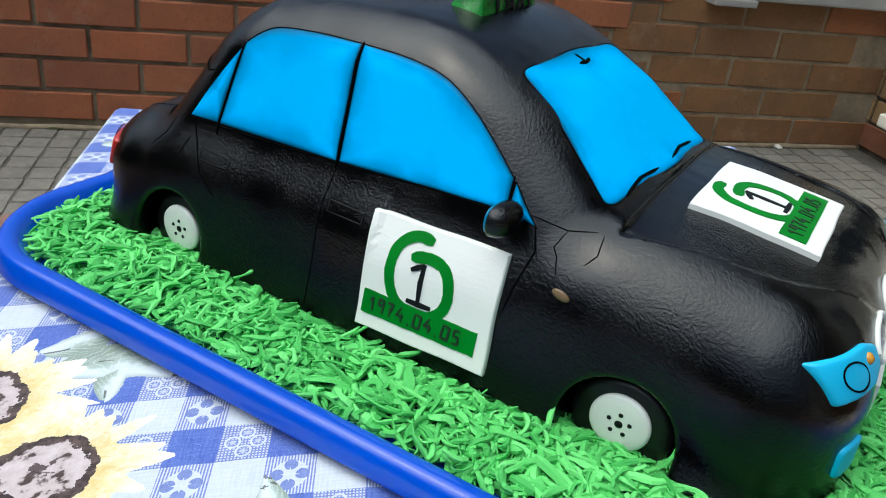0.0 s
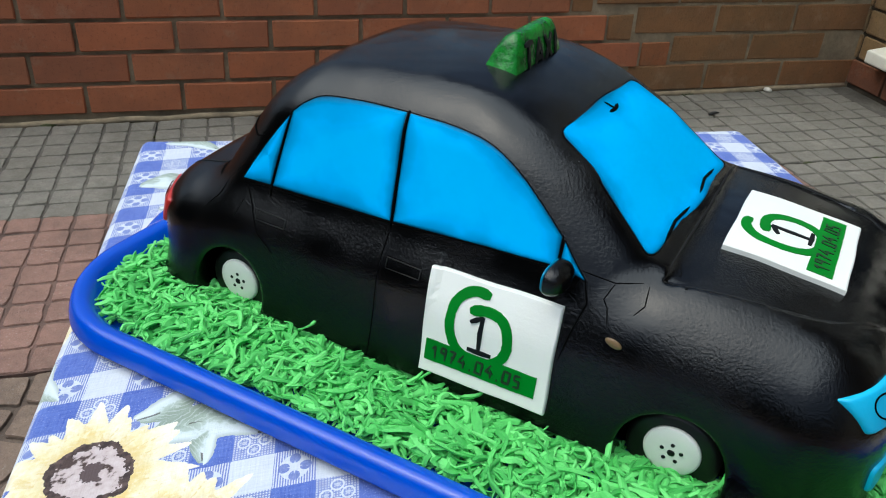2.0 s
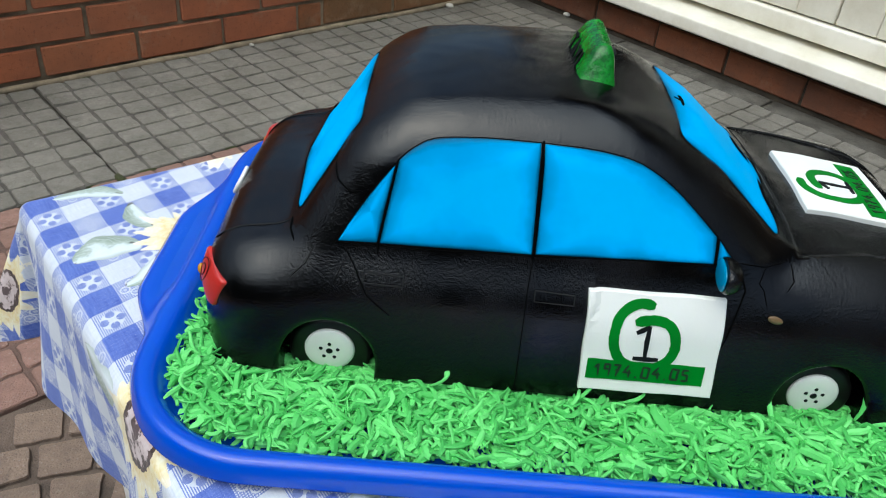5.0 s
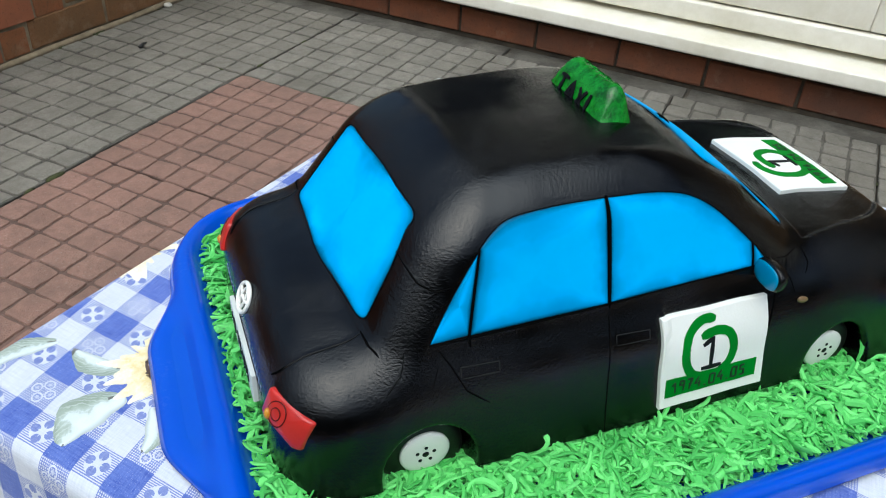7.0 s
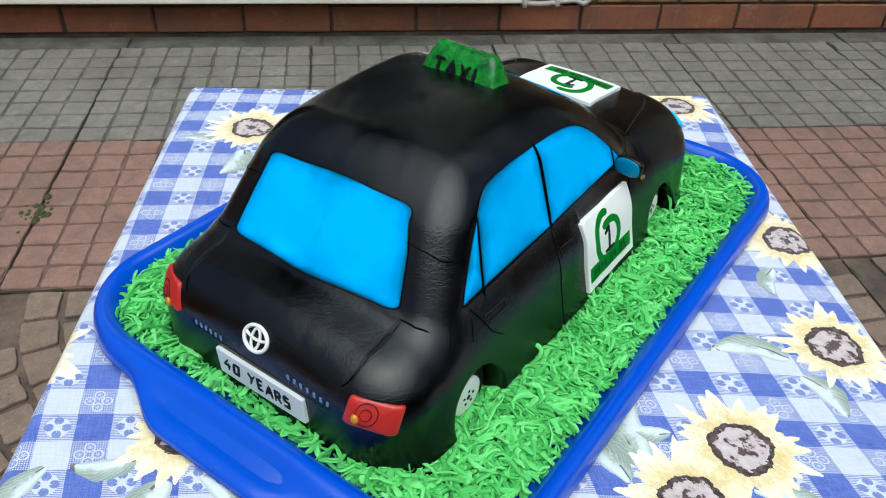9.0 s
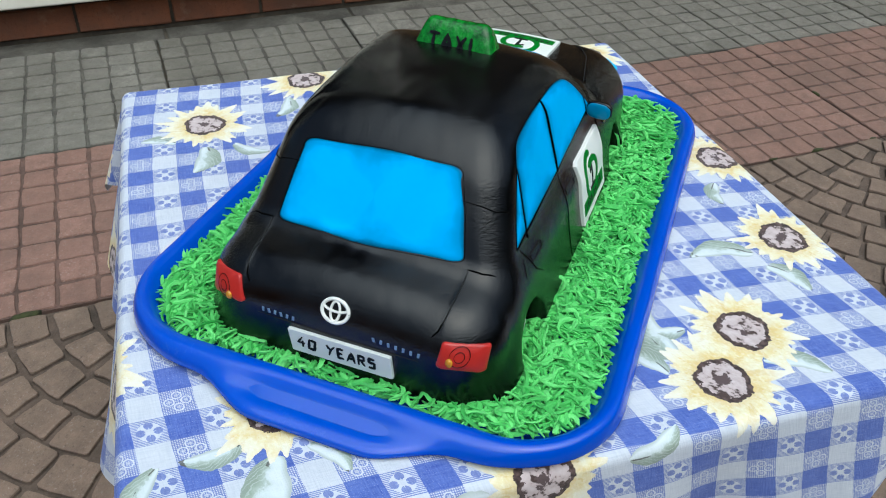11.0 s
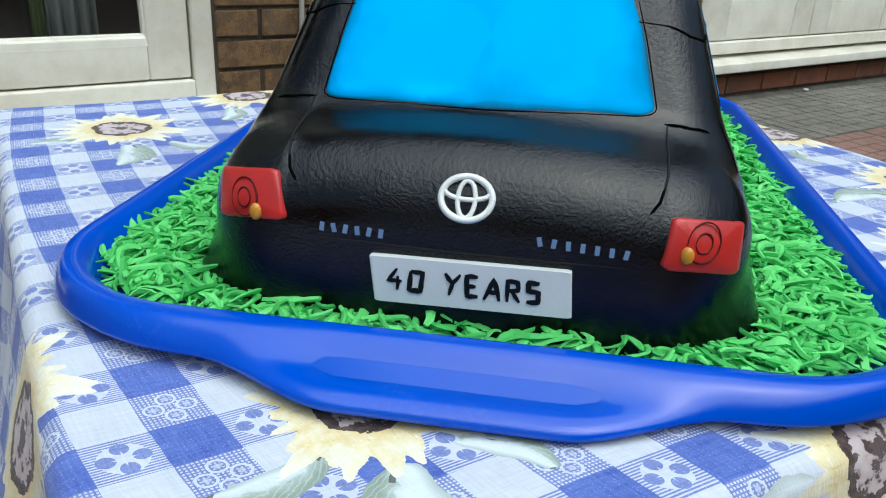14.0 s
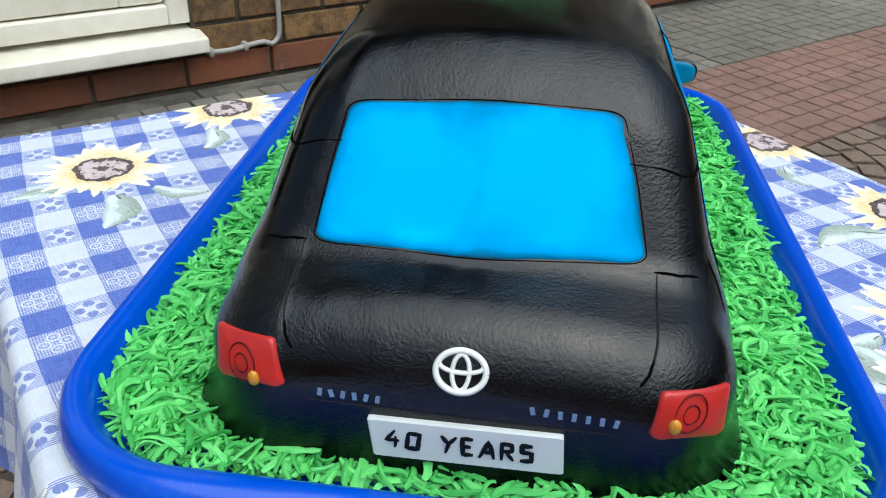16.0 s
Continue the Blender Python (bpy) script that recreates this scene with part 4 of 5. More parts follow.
def scored(name, aim, points, parent, radius=0.00045, mat=None, lift=0.00005, steps=6, label=""):
    """A thin line drawn on the body through points in the plane of the aim."""
    dense = []
    for p, q in zip(points, points[1:]):
        dense += [Vector(p).lerp(Vector(q), k / steps) for k in range(steps)]
    dense.append(Vector(points[-1]))
    bm = bmesh.new()
    tube(bm, [onto(*AIMS[aim](p[0], p[1]), lift)[0] for p in dense], radius, 6, taper=lambda t: 0.35 + 0.65 * min(1, 6 * t, 6 * (1 - t)))
    return part(name, bm, mat or SEAM, parent, label)


# windows
SIDE_GLASS = {
    "rear_quarter_window": ((-0.1085, 0.0992), (-0.1030, 0.1090), (-0.0970, 0.1185), (-0.0905, 0.1278), (-0.0857, 0.1338), (-0.0885, 0.1180), (-0.0914, 0.0998)),
    "rear_door_window": ((-0.0908, 0.0999), (-0.0879, 0.1180), (-0.0850, 0.1350), (-0.0805, 0.1392), (-0.0720, 0.1440), (-0.0500, 0.1458), (-0.0277, 0.1460), (-0.0258, 0.1012)),
    "front_door_window": ((-0.0252, 0.1014), (-0.0271, 0.1460), (-0.0050, 0.1455), (0.0120, 0.1430), (0.0260, 0.1358), (0.0400, 0.1245), (0.0500, 0.1155), (0.0506, 0.1045)),
    "front_quarter_window": ((0.0510, 0.1045), (0.0507, 0.1150), (0.0560, 0.1092), (0.0632, 0.1020), (0.0570, 0.1038)),
}
CRISP = {"rear_quarter_window": (0, 4, 6), "rear_door_window": (0, 2, 6, 7), "front_door_window": (0, 1, 6, 7), "front_quarter_window": (0, 1, 3)}


def crisp(points, corners):
    """The outline with its named corners kept tight while the rest is rounded."""
    out = []
    for i, p in enumerate(points):
        p = Vector(p)
        before, after = Vector(points[i - 1]), Vector(points[(i + 1) % len(points)])
        if i in corners:
            out += [p + (before - p).normalized() * 0.0012, p, p + (after - p).normalized() * 0.0012]
        else:
            out.append(p)
    return out


for aim in ("right", "left"):
    for nm, pts in SIDE_GLASS.items():
        small = "quarter" in nm
        panel(nm, aim, smooth_outline(crisp(pts, CRISP[nm]), 6, 0.42), WINDOW_BLUE, car, 0.0006, "sky blue window with dark airbrushed edges", 10 if small else 16)
    scored("pillar_line", aim, ((-0.0272, 0.1465), (-0.0262, 0.125), (-0.0255, 0.0995)), car, 0.0008, lift=0.0004)
    scored("pillar_line", aim, ((-0.0853, 0.1348), (-0.0882, 0.1180), (-0.0911, 0.1000), (-0.0908, 0.0955)), car, 0.0005, lift=0.0003)
    scored("pillar_line", aim, ((0.0498, 0.1165), (0.0507, 0.104)), car, 0.0005)
    scored("belt_line", aim, ((-0.108, 0.0985), (-0.07, 0.0995), (-0.025, 0.1010), (0.02, 0.1035), (0.055, 0.1035)), car, 0.0004)
    scored("door_line", aim, ((-0.105, 0.0975), (-0.100, 0.090), (-0.094, 0.079), (-0.084, 0.071)), car, 0.00035)
    scored("door_line", aim, ((-0.0255, 0.0995), (-0.0265, 0.085), (-0.0262, 0.060), (-0.0262, 0.035)), car, 0.00025)
    scored("door_line", aim, ((0.0625, 0.1025), (0.0655, 0.095), (0.0625, 0.083), (0.060, 0.070)), car, 0.0004)
    for hx, hz in ((-0.088, 0.0865), (-0.015, 0.0855)):
        scored("door_handle", aim, ((hx - 0.008, hz - 0.0022), (hx - 0.008, hz + 0.0022), (hx + 0.009, hz + 0.0016), (hx + 0.009, hz - 0.0025), (hx - 0.008, hz - 0.0022)), car, 0.00028, GLINT_SEAM, lift=0.00015)
    scored("roof_crack", aim, ((-0.113, 0.126), (-0.110, 0.1215), (-0.104, 0.1195), (-0.098, 0.1212)), car, 0.0004)
scored("crack", "right", ((0.0735, 0.1035), (0.0712, 0.098), (0.0735, 0.0955), (0.0758, 0.089)), car, 0.00026)
scored("crack", "right", ((0.060, 0.1058), (0.066, 0.1048), (0.0735, 0.1035), (0.083, 0.1045)), car, 0.00026)
scored("crack", "right", ((0.0855, 0.104), (0.0865, 0.099), (0.0835, 0.0955)), car, 0.00026)
scored("crack", "right", ((-0.118, 0.096), (-0.121, 0.089), (-0.128, 0.082)), car, 0.0002)
scored("crack", "right", ((-0.105, 0.0915), (-0.109, 0.082)), car, 0.00018)

windscreen = smooth_outline(((0.0362, 0.0440), (0.0340, 0.0), (0.0342, -0.0440), (0.058, -0.0520), (0.0815, -0.0585), (0.0838, 0.0), (0.0845, 0.0570), (0.058, 0.0510)), 8, 0.13)
panel("windscreen", "screen", windscreen, WINDOW_BLUE, car, 0.0006, "sky blue windscreen with dark airbrushed edges", 20)
for y0, y1 in ((-0.045, -0.012), (0.004, 0.036)):
    scored("wiper", "screen", ((0.0815, y0), (0.0800, (y0 + y1) / 2), (0.0812, y1)), car, 0.0007, lift=0.0005)
scored("rear_view_mirror", "screen", ((0.0400, -0.0065), (0.0404, -0.001), (0.0396, 0.0045)), car, 0.0009, lift=0.0006)
scored("mirror_stem", "screen", ((0.0362, -0.003), (0.0402, -0.001)), car, 0.0006, lift=0.0006)
rear_glass = smooth_outline(((-0.1092, 0.0478), (-0.1074, 0.0), (-0.1076, -0.0432), (-0.1200, -0.0500), (-0.1332, -0.0555), (-0.1352, 0.0), (-0.1347, 0.0560), (-0.1220, 0.0525)), 8, 0.15)
panel("rear_window", "back", rear_glass, WINDOW_BLUE, car, 0.0007, "sky blue rear window with dark airbrushed edges", 20)
# bonnet and boot seams
scored("bonnet_line", "top", ((0.0865, 0.064), (0.088, 0.0), (0.0865, -0.064)), car, 0.00045, GLINT_SEAM)
for s in (-1, 1):
    scored("bonnet_line", "top", ((0.0865, s * 0.0645), (0.110, s * 0.0603), (0.135, s * 0.0556), (0.150, s * 0.0491), (0.160, s * 0.0408)), car, 0.00032, GLINT_SEAM)
    scored("boot_line", "top", ((-0.1335, s * 0.0585), (-0.150, s * 0.0582), (-0.160, s * 0.0577), (-0.166, s * 0.0566)), car, 0.0004, GLINT_SEAM)
    scored("pillar_crack", "top", ((-0.1335, s * 0.0575), (-0.1328, s * 0.066), (-0.1300, s * 0.0725)), car, 0.0005)
    scored("boot_line", "rear", ((s * 0.0568, 0.0850), (s * 0.0556, 0.0815), (s * 0.0530, 0.0785)), car, 0.0005)
scored("boot_line", "rear", ((0.048, 0.0625), (0.0, 0.0620), (-0.048, 0.0625)), car, 0.0003, GLINT_SEAM)


def frame_on(aim, u, v, lift, right, up):
    """A flat frame on the body: x along right, y along up."""
    at, nor = onto(*AIMS[aim](u, v), lift)
    x = Vector(right) - nor * nor.dot(Vector(right))
    x.normalize()
    y = nor.cross(x)
    if y.dot(Vector(up)) < 0:
        x, y = -x, -y
    return Matrix(((x.x, y.x, nor.x, at.x), (x.y, y.y, nor.y, at.y), (x.z, y.z, nor.z, at.z), (0, 0, 0, 1)))


def slab_shape(points, thick, bevel=0.0004):
    """A flat slab of the outline in its own x, y plane, from z = 0 upwards."""
    bm = bmesh.new()
    rows = []
    mid = sum((Vector(p) for p in points), Vector((0, 0))) / len(points)
    for z, s in ((-0.0006, 0.0), (thick - bevel, 0.0), (thick, bevel)):
        rows.append([bm.verts.new((*(Vector(p) - (Vector(p) - mid).normalized() * s), z)) for p in points])
    for a, b in zip(rows, rows[1:]):
        for k in range(len(a)):
            bm.faces.new((a[k], a[(k + 1) % len(a)], b[(k + 1) % len(a)], b[k]))
    bm.faces.new(rows[-1])
    bm.faces.new(rows[0][::-1])
    return bm


def brushed(points, width, thick=0.0004, blunt=False):
    """A flat brush stroke along points, uneven at its edges."""
    bm = bmesh.new()
    rows = []
    pts = [Vector(p) for p in points]
    for i, p in enumerate(pts):
        d = (pts[min(i + 1, len(pts) - 1)] - pts[max(i - 1, 0)]).normalized()
        side = Vector((-d.y, d.x))
        w = width * (1 + (0.05 if blunt else 0.18) * noise.noise(Vector((i * 0.9, width * 900, 4)))) * (1 if blunt else min(1, 0.55 + 0.45 * min(i, len(pts) - 1 - i) / 2))
        rows.append([bm.verts.new((*(p + side * w / 2), 0)), bm.verts.new((*(p + side * w / 2), thick)), bm.verts.new((*(p - side * w / 2), thick)), bm.verts.new((*(p - side * w / 2), 0))])
    for a, b in zip(rows, rows[1:]):
        for k in range(4):
            bm.faces.new((a[k], a[(k + 1) % 4], b[(k + 1) % 4], b[k]))
    bm.faces.new(rows[0][::-1])
    bm.faces.new(rows[-1])
    return bm


# letters as a brush draws them: strokes in a box one unit high
GLYPHS = {
    "0": (0.62, (((0.08, 0.95), (0.06, 0.08), (0.52, 0.04), (0.56, 0.90), (0.08, 0.95)),)),
    "1": (0.40, (((0.02, 0.68), (0.26, 0.98), (0.26, 0.02)),)),
    "4": (0.66, (((0.40, 0.98), (0.04, 0.40), (0.60, 0.40)), ((0.44, 0.62), (0.44, 0.0)))),
    "5": (0.58, (((0.50, 0.95), (0.10, 0.95), (0.08, 0.56), (0.46, 0.52), (0.48, 0.08), (0.06, 0.03)),)),
    "7": (0.55, (((0.05, 0.93), (0.50, 0.95), (0.22, 0.0)), ((0.16, 0.48), (0.46, 0.50)))),
    "9": (0.56, (((0.48, 0.58), (0.10, 0.55), (0.12, 0.95), (0.48, 0.95), (0.46, 0.02)),)),
    ".": (0.26, (((0.09, 0.02), (0.13, 0.12)),)),
    "A": (0.66, (((0.02, 0.0), (0.34, 0.98), (0.62, 0.0)), ((0.15, 0.36), (0.50, 0.36)))),
    "E": (0.54, (((0.50, 0.95), (0.08, 0.95), (0.08, 0.03), (0.50, 0.03)), ((0.08, 0.50), (0.42, 0.50)))),
    "I": (0.20, (((0.09, 0.98), (0.10, 0.02)),)),
    "R": (0.60, (((0.08, 0.0), (0.08, 0.95), (0.50, 0.92), (0.50, 0.56), (0.10, 0.50)), ((0.24, 0.50), (0.56, 0.0)))),
    "S": (0.56, (((0.50, 0.92), (0.08, 0.93), (0.08, 0.54), (0.48, 0.50), (0.48, 0.06), (0.04, 0.03)),)),
    "T": (0.62, (((0.02, 0.95), (0.60, 0.97)), ((0.31, 0.95), (0.30, 0.0)))),
    "X": (0.60, (((0.04, 0.98), (0.56, 0.0)), ((0.56, 0.98), (0.04, 0.02)))),
    "Y": (0.64, (((0.02, 0.98), (0.32, 0.52)), ((0.62, 0.98), (0.32, 0.52), (0.20, 0.0)))),
    " ": (0.46, ()),
}


def hand_lettered(name, text, mat, parent, m, height, width, stroke, label, thick=0.0004, gap=0.16, seed=1):
    """A word drawn by brush, stroke by stroke, in the plane of m."""
    shaky = random.Random(seed)
    span = sum(GLYPHS[c][0] + gap for c in text) - gap
    joined, pen = bmesh.new(), 0.0
    for c in text:
        drop, lean = shaky.uniform(-0.05, 0.05), shaky.uniform(-0.04, 0.04)
        for line_ in GLYPHS[c][1]:
            pts = []
            for (x0, y0), (x1, y1) in zip(line_, line_[1:]):
                pts += [(x0 + (x1 - x0) * k / 4, y0 + (y1 - y0) * k / 4) for k in range(4)]
            pts.append(line_[-1])
            placed = [(((x + lean * y + pen + shaky.uniform(-0.012, 0.012)) / span - 0.5) * width, (y + drop - 0.5 + shaky.uniform(-0.012, 0.012)) * height) for x, y in pts]
            one = bpy.data.meshes.new("stroke")
            made_ = brushed(placed, stroke * shaky.uniform(0.85, 1.15), thick)
            made_.to_mesh(one)
            made_.free()
            joined.from_mesh(one)
            bpy.data.meshes.remove(one)
        pen += GLYPHS[c][0] + gap
    return part(name, joined, mat, parent, label, False, m)


def badge(m, w, h, label, lean=0.0):
    """White plaque with the green open ring, the figure one and the dated green banner."""
    hw, hh = w / 2, h / 2
    # a sheet in rows and columns, so that it can bend
    cols, rows_ = 24, 18
    bm = bmesh.new()
    layers = []
    for z, inset in ((-0.0006, 0.0), (0.0021, 0.0), (0.0026, 0.0005)):
        layers.append([[bm.verts.new(((hw - inset) * (2 * i / cols - 1) + lean * w * 0.5 * (0.5 - j / rows_) + 0.00016 * math.sin(j * 0.6), (hh - inset) * (2 * j / rows_ - 1) + 0.00016 * math.sin(i * 0.45), z)) for j in range(rows_ + 1)] for i in range(cols + 1)])
    for layer in (layers[0], layers[2]):
        for i in range(cols):
            for j in range(rows_):
                bm.faces.new((layer[i][j], layer[i + 1][j], layer[i + 1][j + 1], layer[i][j + 1]))
    border = [(i, 0) for i in range(cols)] + [(cols, j) for j in range(rows_)] + [(i, rows_) for i in range(cols, 0, -1)] + [(0, j) for j in range(rows_, 0, -1)]
    for low, high in zip(layers, layers[1:]):
        for (i, j), (k, l) in zip(border, border[1:] + border[:1]):
            bm.faces.new((low[i][j], low[k][l], high[k][l], high[i][j]))
    sheet = part("plaque", bm, WHITE, car, label, False, m)
    face = pose(0, 0, 0.0026)
    keys = ((-0.020, 0.397), (-0.120, 0.412), (-0.205, 0.366), (-0.268, 0.268), (-0.288, 0.130), (-0.284, 0.017), (-0.255, -0.090), (-0.202, -0.172), (-0.10, -0.225), (0.03, -0.220),
            (0.127, -0.138), (0.165, -0.030), (0.162, 0.080), (0.135, 0.180), (0.082, 0.244), (0.0, 0.268), (-0.075, 0.257), (-0.150, 0.232))
    ring = []
    for k in range(len(keys) - 1):
        p0, p1, p2, p3 = (Vector(keys[min(max(j, 0), len(keys) - 1)]) for j in (k - 1, k, k + 1, k + 2))
        for j in range(4):
            t = j / 4
            q = 0.5 * (2 * p1 + (p2 - p0) * t + (2 * p0 - 5 * p1 + 4 * p2 - p3) * t * t + (3 * p1 - p0 - 3 * p2 + p3) * t ** 3)
            ring.append((q.x * w, q.y * h))
    ring.append((keys[-1][0] * w, keys[-1][1] * h))
    part("ring", brushed(ring, 0.074 * w), MARK_GREEN, sheet, "open ring brushed in green food paint", False, face)
    strip = [((-0.452 + 0.872 * k / 24) * w, (-0.268 - 0.004 * k / 24) * h) for k in range(25)]
    part("banner", brushed(strip, 0.205 * h, 0.0004, True), MARK_GREEN, sheet, "green painted banner", False, face)
    hand_lettered("date", "1974.04.05", DARK_GREEN_INK, sheet, pose(-0.040 * w, -0.268 * h, 0.0030), 0.125 * h, 0.70 * w, 0.017 * w, "dark green date", 0.0003, 0.2, 4)
    figure = bmesh.new()
    for pts in (((-0.130, 0.125), (-0.09, 0.155), (-0.04, 0.190)), ((-0.040, 0.200), (-0.045, 0.04), (-0.040, -0.125)), ((-0.125, -0.140), (-0.03, -0.142), (0.060, -0.140))):
        stroke = brushed([(x * w, (y + 0.01) * h) for x, y in pts], 0.046 * w, 0.0005)
        tmp = bpy.data.meshes.new("stroke")
        stroke.to_mesh(tmp)
        stroke.free()
        figure.from_mesh(tmp)
        bpy.data.meshes.remove(tmp)
    part("figure", figure, INK, sheet, "black figure one", False, face)
    return sheet


def conform(top, m):
    """Bends a flat thing and its parts, built in the plane of m, onto the curve of the body."""
    normal = m.to_3x3() @ Vector((0, 0, 1))
    for ob in (top, *top.children):
        for v in ob.data.vertices:
            at = m @ ob.matrix_basis @ v.co if ob is not top else m @ v.co
            flat = at - normal * ((at - m.translation).dot(normal))
            hit = SKIN.ray_cast(flat + normal * 0.03, -normal)[0]
            if hit is not None:
                v.co.z += min(0.004, max(-0.008, (hit - flat).dot(normal)))


door_spot = frame_on("right", 0.0296, 0.069, -0.0002, (1, 0, 0.018), (0, 0, 1))
conform(badge(door_spot, 0.0585, 0.0465, "white plaque with a green ring, the figure one and a dated banner", 0.035), door_spot)
bonnet_spot = frame_on("top", 0.1245, -0.0020, -0.0002, (0, 1, 0), (-1, 0, 0))
conform(badge(bonnet_spot, 0.0585, 0.0482, "white plaque with a green ring, the figure one and a dated banner"), bonnet_spot)

# tail
TAIL = {1: ((-0.0592, 0.0787), (-0.0815, 0.0752), (-0.0812, 0.0605), (-0.0572, 0.0640)), -1: ((0.0584, 0.0812), (0.0812, 0.0765), (0.0790, 0.0633), (0.0542, 0.0670))}
for s in (1, -1):
    lamp = panel("tail_light", "rear", smooth_outline(TAIL[s], 6, 0.12), RED, car, 0.0016, "red fondant tail light", 10, 0.0006)
    for r in (0.0052, 0.0026):
        ring = [(s * -0.0685 + r * 0.9 * math.cos(t), 0.0715 + r * math.sin(t)) for t in [k * math.pi / 10 for k in range(21)]]
        scored("drawn_circle", "rear", ring, lamp, 0.00028, RED_INK, lift=0.0017, steps=1)
    bm = bmesh.new()
    bmesh.ops.create_uvsphere(bm, u_segments=14, v_segments=10, radius=0.0024)
    at, nor = onto(*AIMS["rear"](s * -0.0642, 0.0684), 0.0014)
    part("bulb", bm, AMBER, lamp, "small amber sugar bead", m=Matrix.Translation(at) @ pose(0, 0, 0) @ Matrix.Diagonal((0.7, 0.85, 1.15, 1)))
m = frame_on("rear", -0.0031, 0.0521, -0.0004, (0, -1, 0), (0, 0, 1))
plate = part("message_plate", slab_shape(smooth_outline(((-0.0295, -0.0083), (0.0312, -0.0069), (0.0297, 0.0083), (-0.0314, 0.0069)), 4, 0.03), 0.0026), CREAM, car, "off-white plate with hand-drawn black letters", False, m)
hand_lettered("message", "40 YEARS", INK, plate, pose(-0.0022, 0.0002, 0.0026, 0, 0, 1.0), 0.0072, 0.0470, 0.0014, "black brushed letters", 0.0004, 0.2, 2)
m = frame_on("rear", 0.0, 0.0785, 0.0, (0, -1, 0), (0, 0, 1)) @ Matrix.Diagonal((0.93, 0.95, 1, 1))
bm = bmesh.new()
tube(bm, [(0.0082 * math.cos(t), 0.0068 * math.sin(t), 0.0006) for t in [k * math.pi / 24 for k in range(49)]], 0.0011, 8, False)
ring = part("emblem", bm, WHITE, car, "plain white oval badge", m=m)
bm = bmesh.new()
tube(bm, [(0.0072 * math.cos(t), 0.0021 + 0.0025 * math.sin(t), 0.0006) for t in [math.pi + k * math.pi / 12 for k in range(13)]], 0.0008, 8)
tube(bm, [(0.0028 * math.cos(t), -0.0003 + 0.0058 * math.sin(t), 0.0006) for t in [k * math.pi / 14 for k in range(29)]], 0.0008, 8, False)
part("emblem_bar", bm, WHITE, ring)
# two hand-painted names, as rows of plain bars
rnd = random.Random(8)
for y0, z0, y1, z1, count_ in ((0.0436, 0.0660, 0.0252, 0.0655, 6), (-0.0225, 0.0682, -0.0478, 0.0668, 7)):
    for k in range(count_):
        t = k / (count_ - 1)
        m = frame_on("rear", y0 + (y1 - y0) * t, z0 + (z1 - z0) * t, 0.0001, (0, -1, 0), (0, 0, 1)) @ pose(0, 0, 0, 0, 0, rnd.uniform(-14, 14))
        bm = bmesh.new()
        box(bm, (-0.0007, -0.0014, -0.0002), (0.0007, 0.0014, 0.0002))
        part("name_bar", bm, PALE_INK, car, "pale blue painted bar", False, m)

# nose
for s in (1, -1):
    pts = [(s * y, z) for y, z in ((-0.0775, 0.0888), (-0.0680, 0.0905), (-0.0560, 0.0915), (-0.0475, 0.0885), (-0.0465, 0.0825), (-0.0560, 0.0790), (-0.0671, 0.0778), (-0.0756, 0.0768), (-0.0767, 0.0835))]
    lamp = panel("headlight", "front", smooth_outline(pts, 6, 0.18), LIGHT_BLUE, car, 0.0018, "light blue fondant headlight", 10, 0.0007)
    ring = [(s * -0.0655 + 0.0052 * math.cos(t), 0.0842 + 0.0040 * math.sin(t)) for t in [k * math.pi / 10 for k in range(21)]]
    scored("drawn_circle", "front", ring, lamp, 0.00035, lift=0.0019, steps=1)
    bm = bmesh.new()
    bmesh.ops.create_uvsphere(bm, u_segments=12, v_segments=8, radius=0.0022)
    at, nor = onto(*AIMS["front"](s * -0.0572, 0.0872), 0.0010)
    part("bulb", bm, AMBER, lamp, "small amber sugar bead", m=Matrix.Translation(at))
    fog = smooth_outline([(s * y, z) for y, z in ((-0.0705, 0.0600), (-0.056, 0.0610), (-0.056, 0.0480), (-0.0700, 0.0470))], 5, 0.25)
    panel("fog_light", "front", fog, LIGHT_BLUE, car, 0.0014, "light blue fondant fog light", 8, 0.0006)
    # grille outlines in rolled white fondant
    bm = bmesh.new()
    loop = [(s * (0.0300 + 0.0130 * math.cos(t)), 0.0832 + 0.0062 * math.sin(t)) for t in [k * math.pi / 14 for k in range(29)]]
    tube(bm, [onto(*AIMS["front"](y, z), 0.0004)[0] for y, z in loop], 0.0011, 8, False)
    part("grille_loop", bm, WHITE, car, "white rolled fondant grille outline")
bm = bmesh.new()
m = frame_on("front", 0.0, 0.0850, 0.0, (0, 1, 0), (0, 0, 1))
tube(bm, [(0.0115 * math.cos(t), 0.0078 * math.sin(t), 0.0003) for t in [k * math.pi / 24 for k in range(49)]], 0.0011, 8, False)
part("emblem", bm, WHITE, car, "plain white oval badge", m=m)
m = frame_on("front", 0.0, 0.0600, -0.0004, (0, 1, 0), (0, 0, 1))
part("front_plate", slab_shape(smooth_outline(((-0.034, -0.0075), (0.034, -0.0075), (0.034, 0.0075), (-0.034, 0.0075)), 4, 0.04), 0.0024), WHITE, car, "plain white front plate", False, m)
for s, aim in ((-1, "right"), (1, "left")):
    at, nor = onto(*AIMS[aim](0.0798, 0.0851), 0.0004)
    bm = bmesh.new()
    bmesh.ops.create_uvsphere(bm, u_segments=14, v_segments=10, radius=0.004)
    part("indicator", bm, BROWN_SUGAR, car, "small amber side indicator", m=Matrix.Translation(at) @ pose(0, 0, 0, 0, 18, 0) @ Matrix.Diagonal((0.90, 0.24, 0.46, 1)))

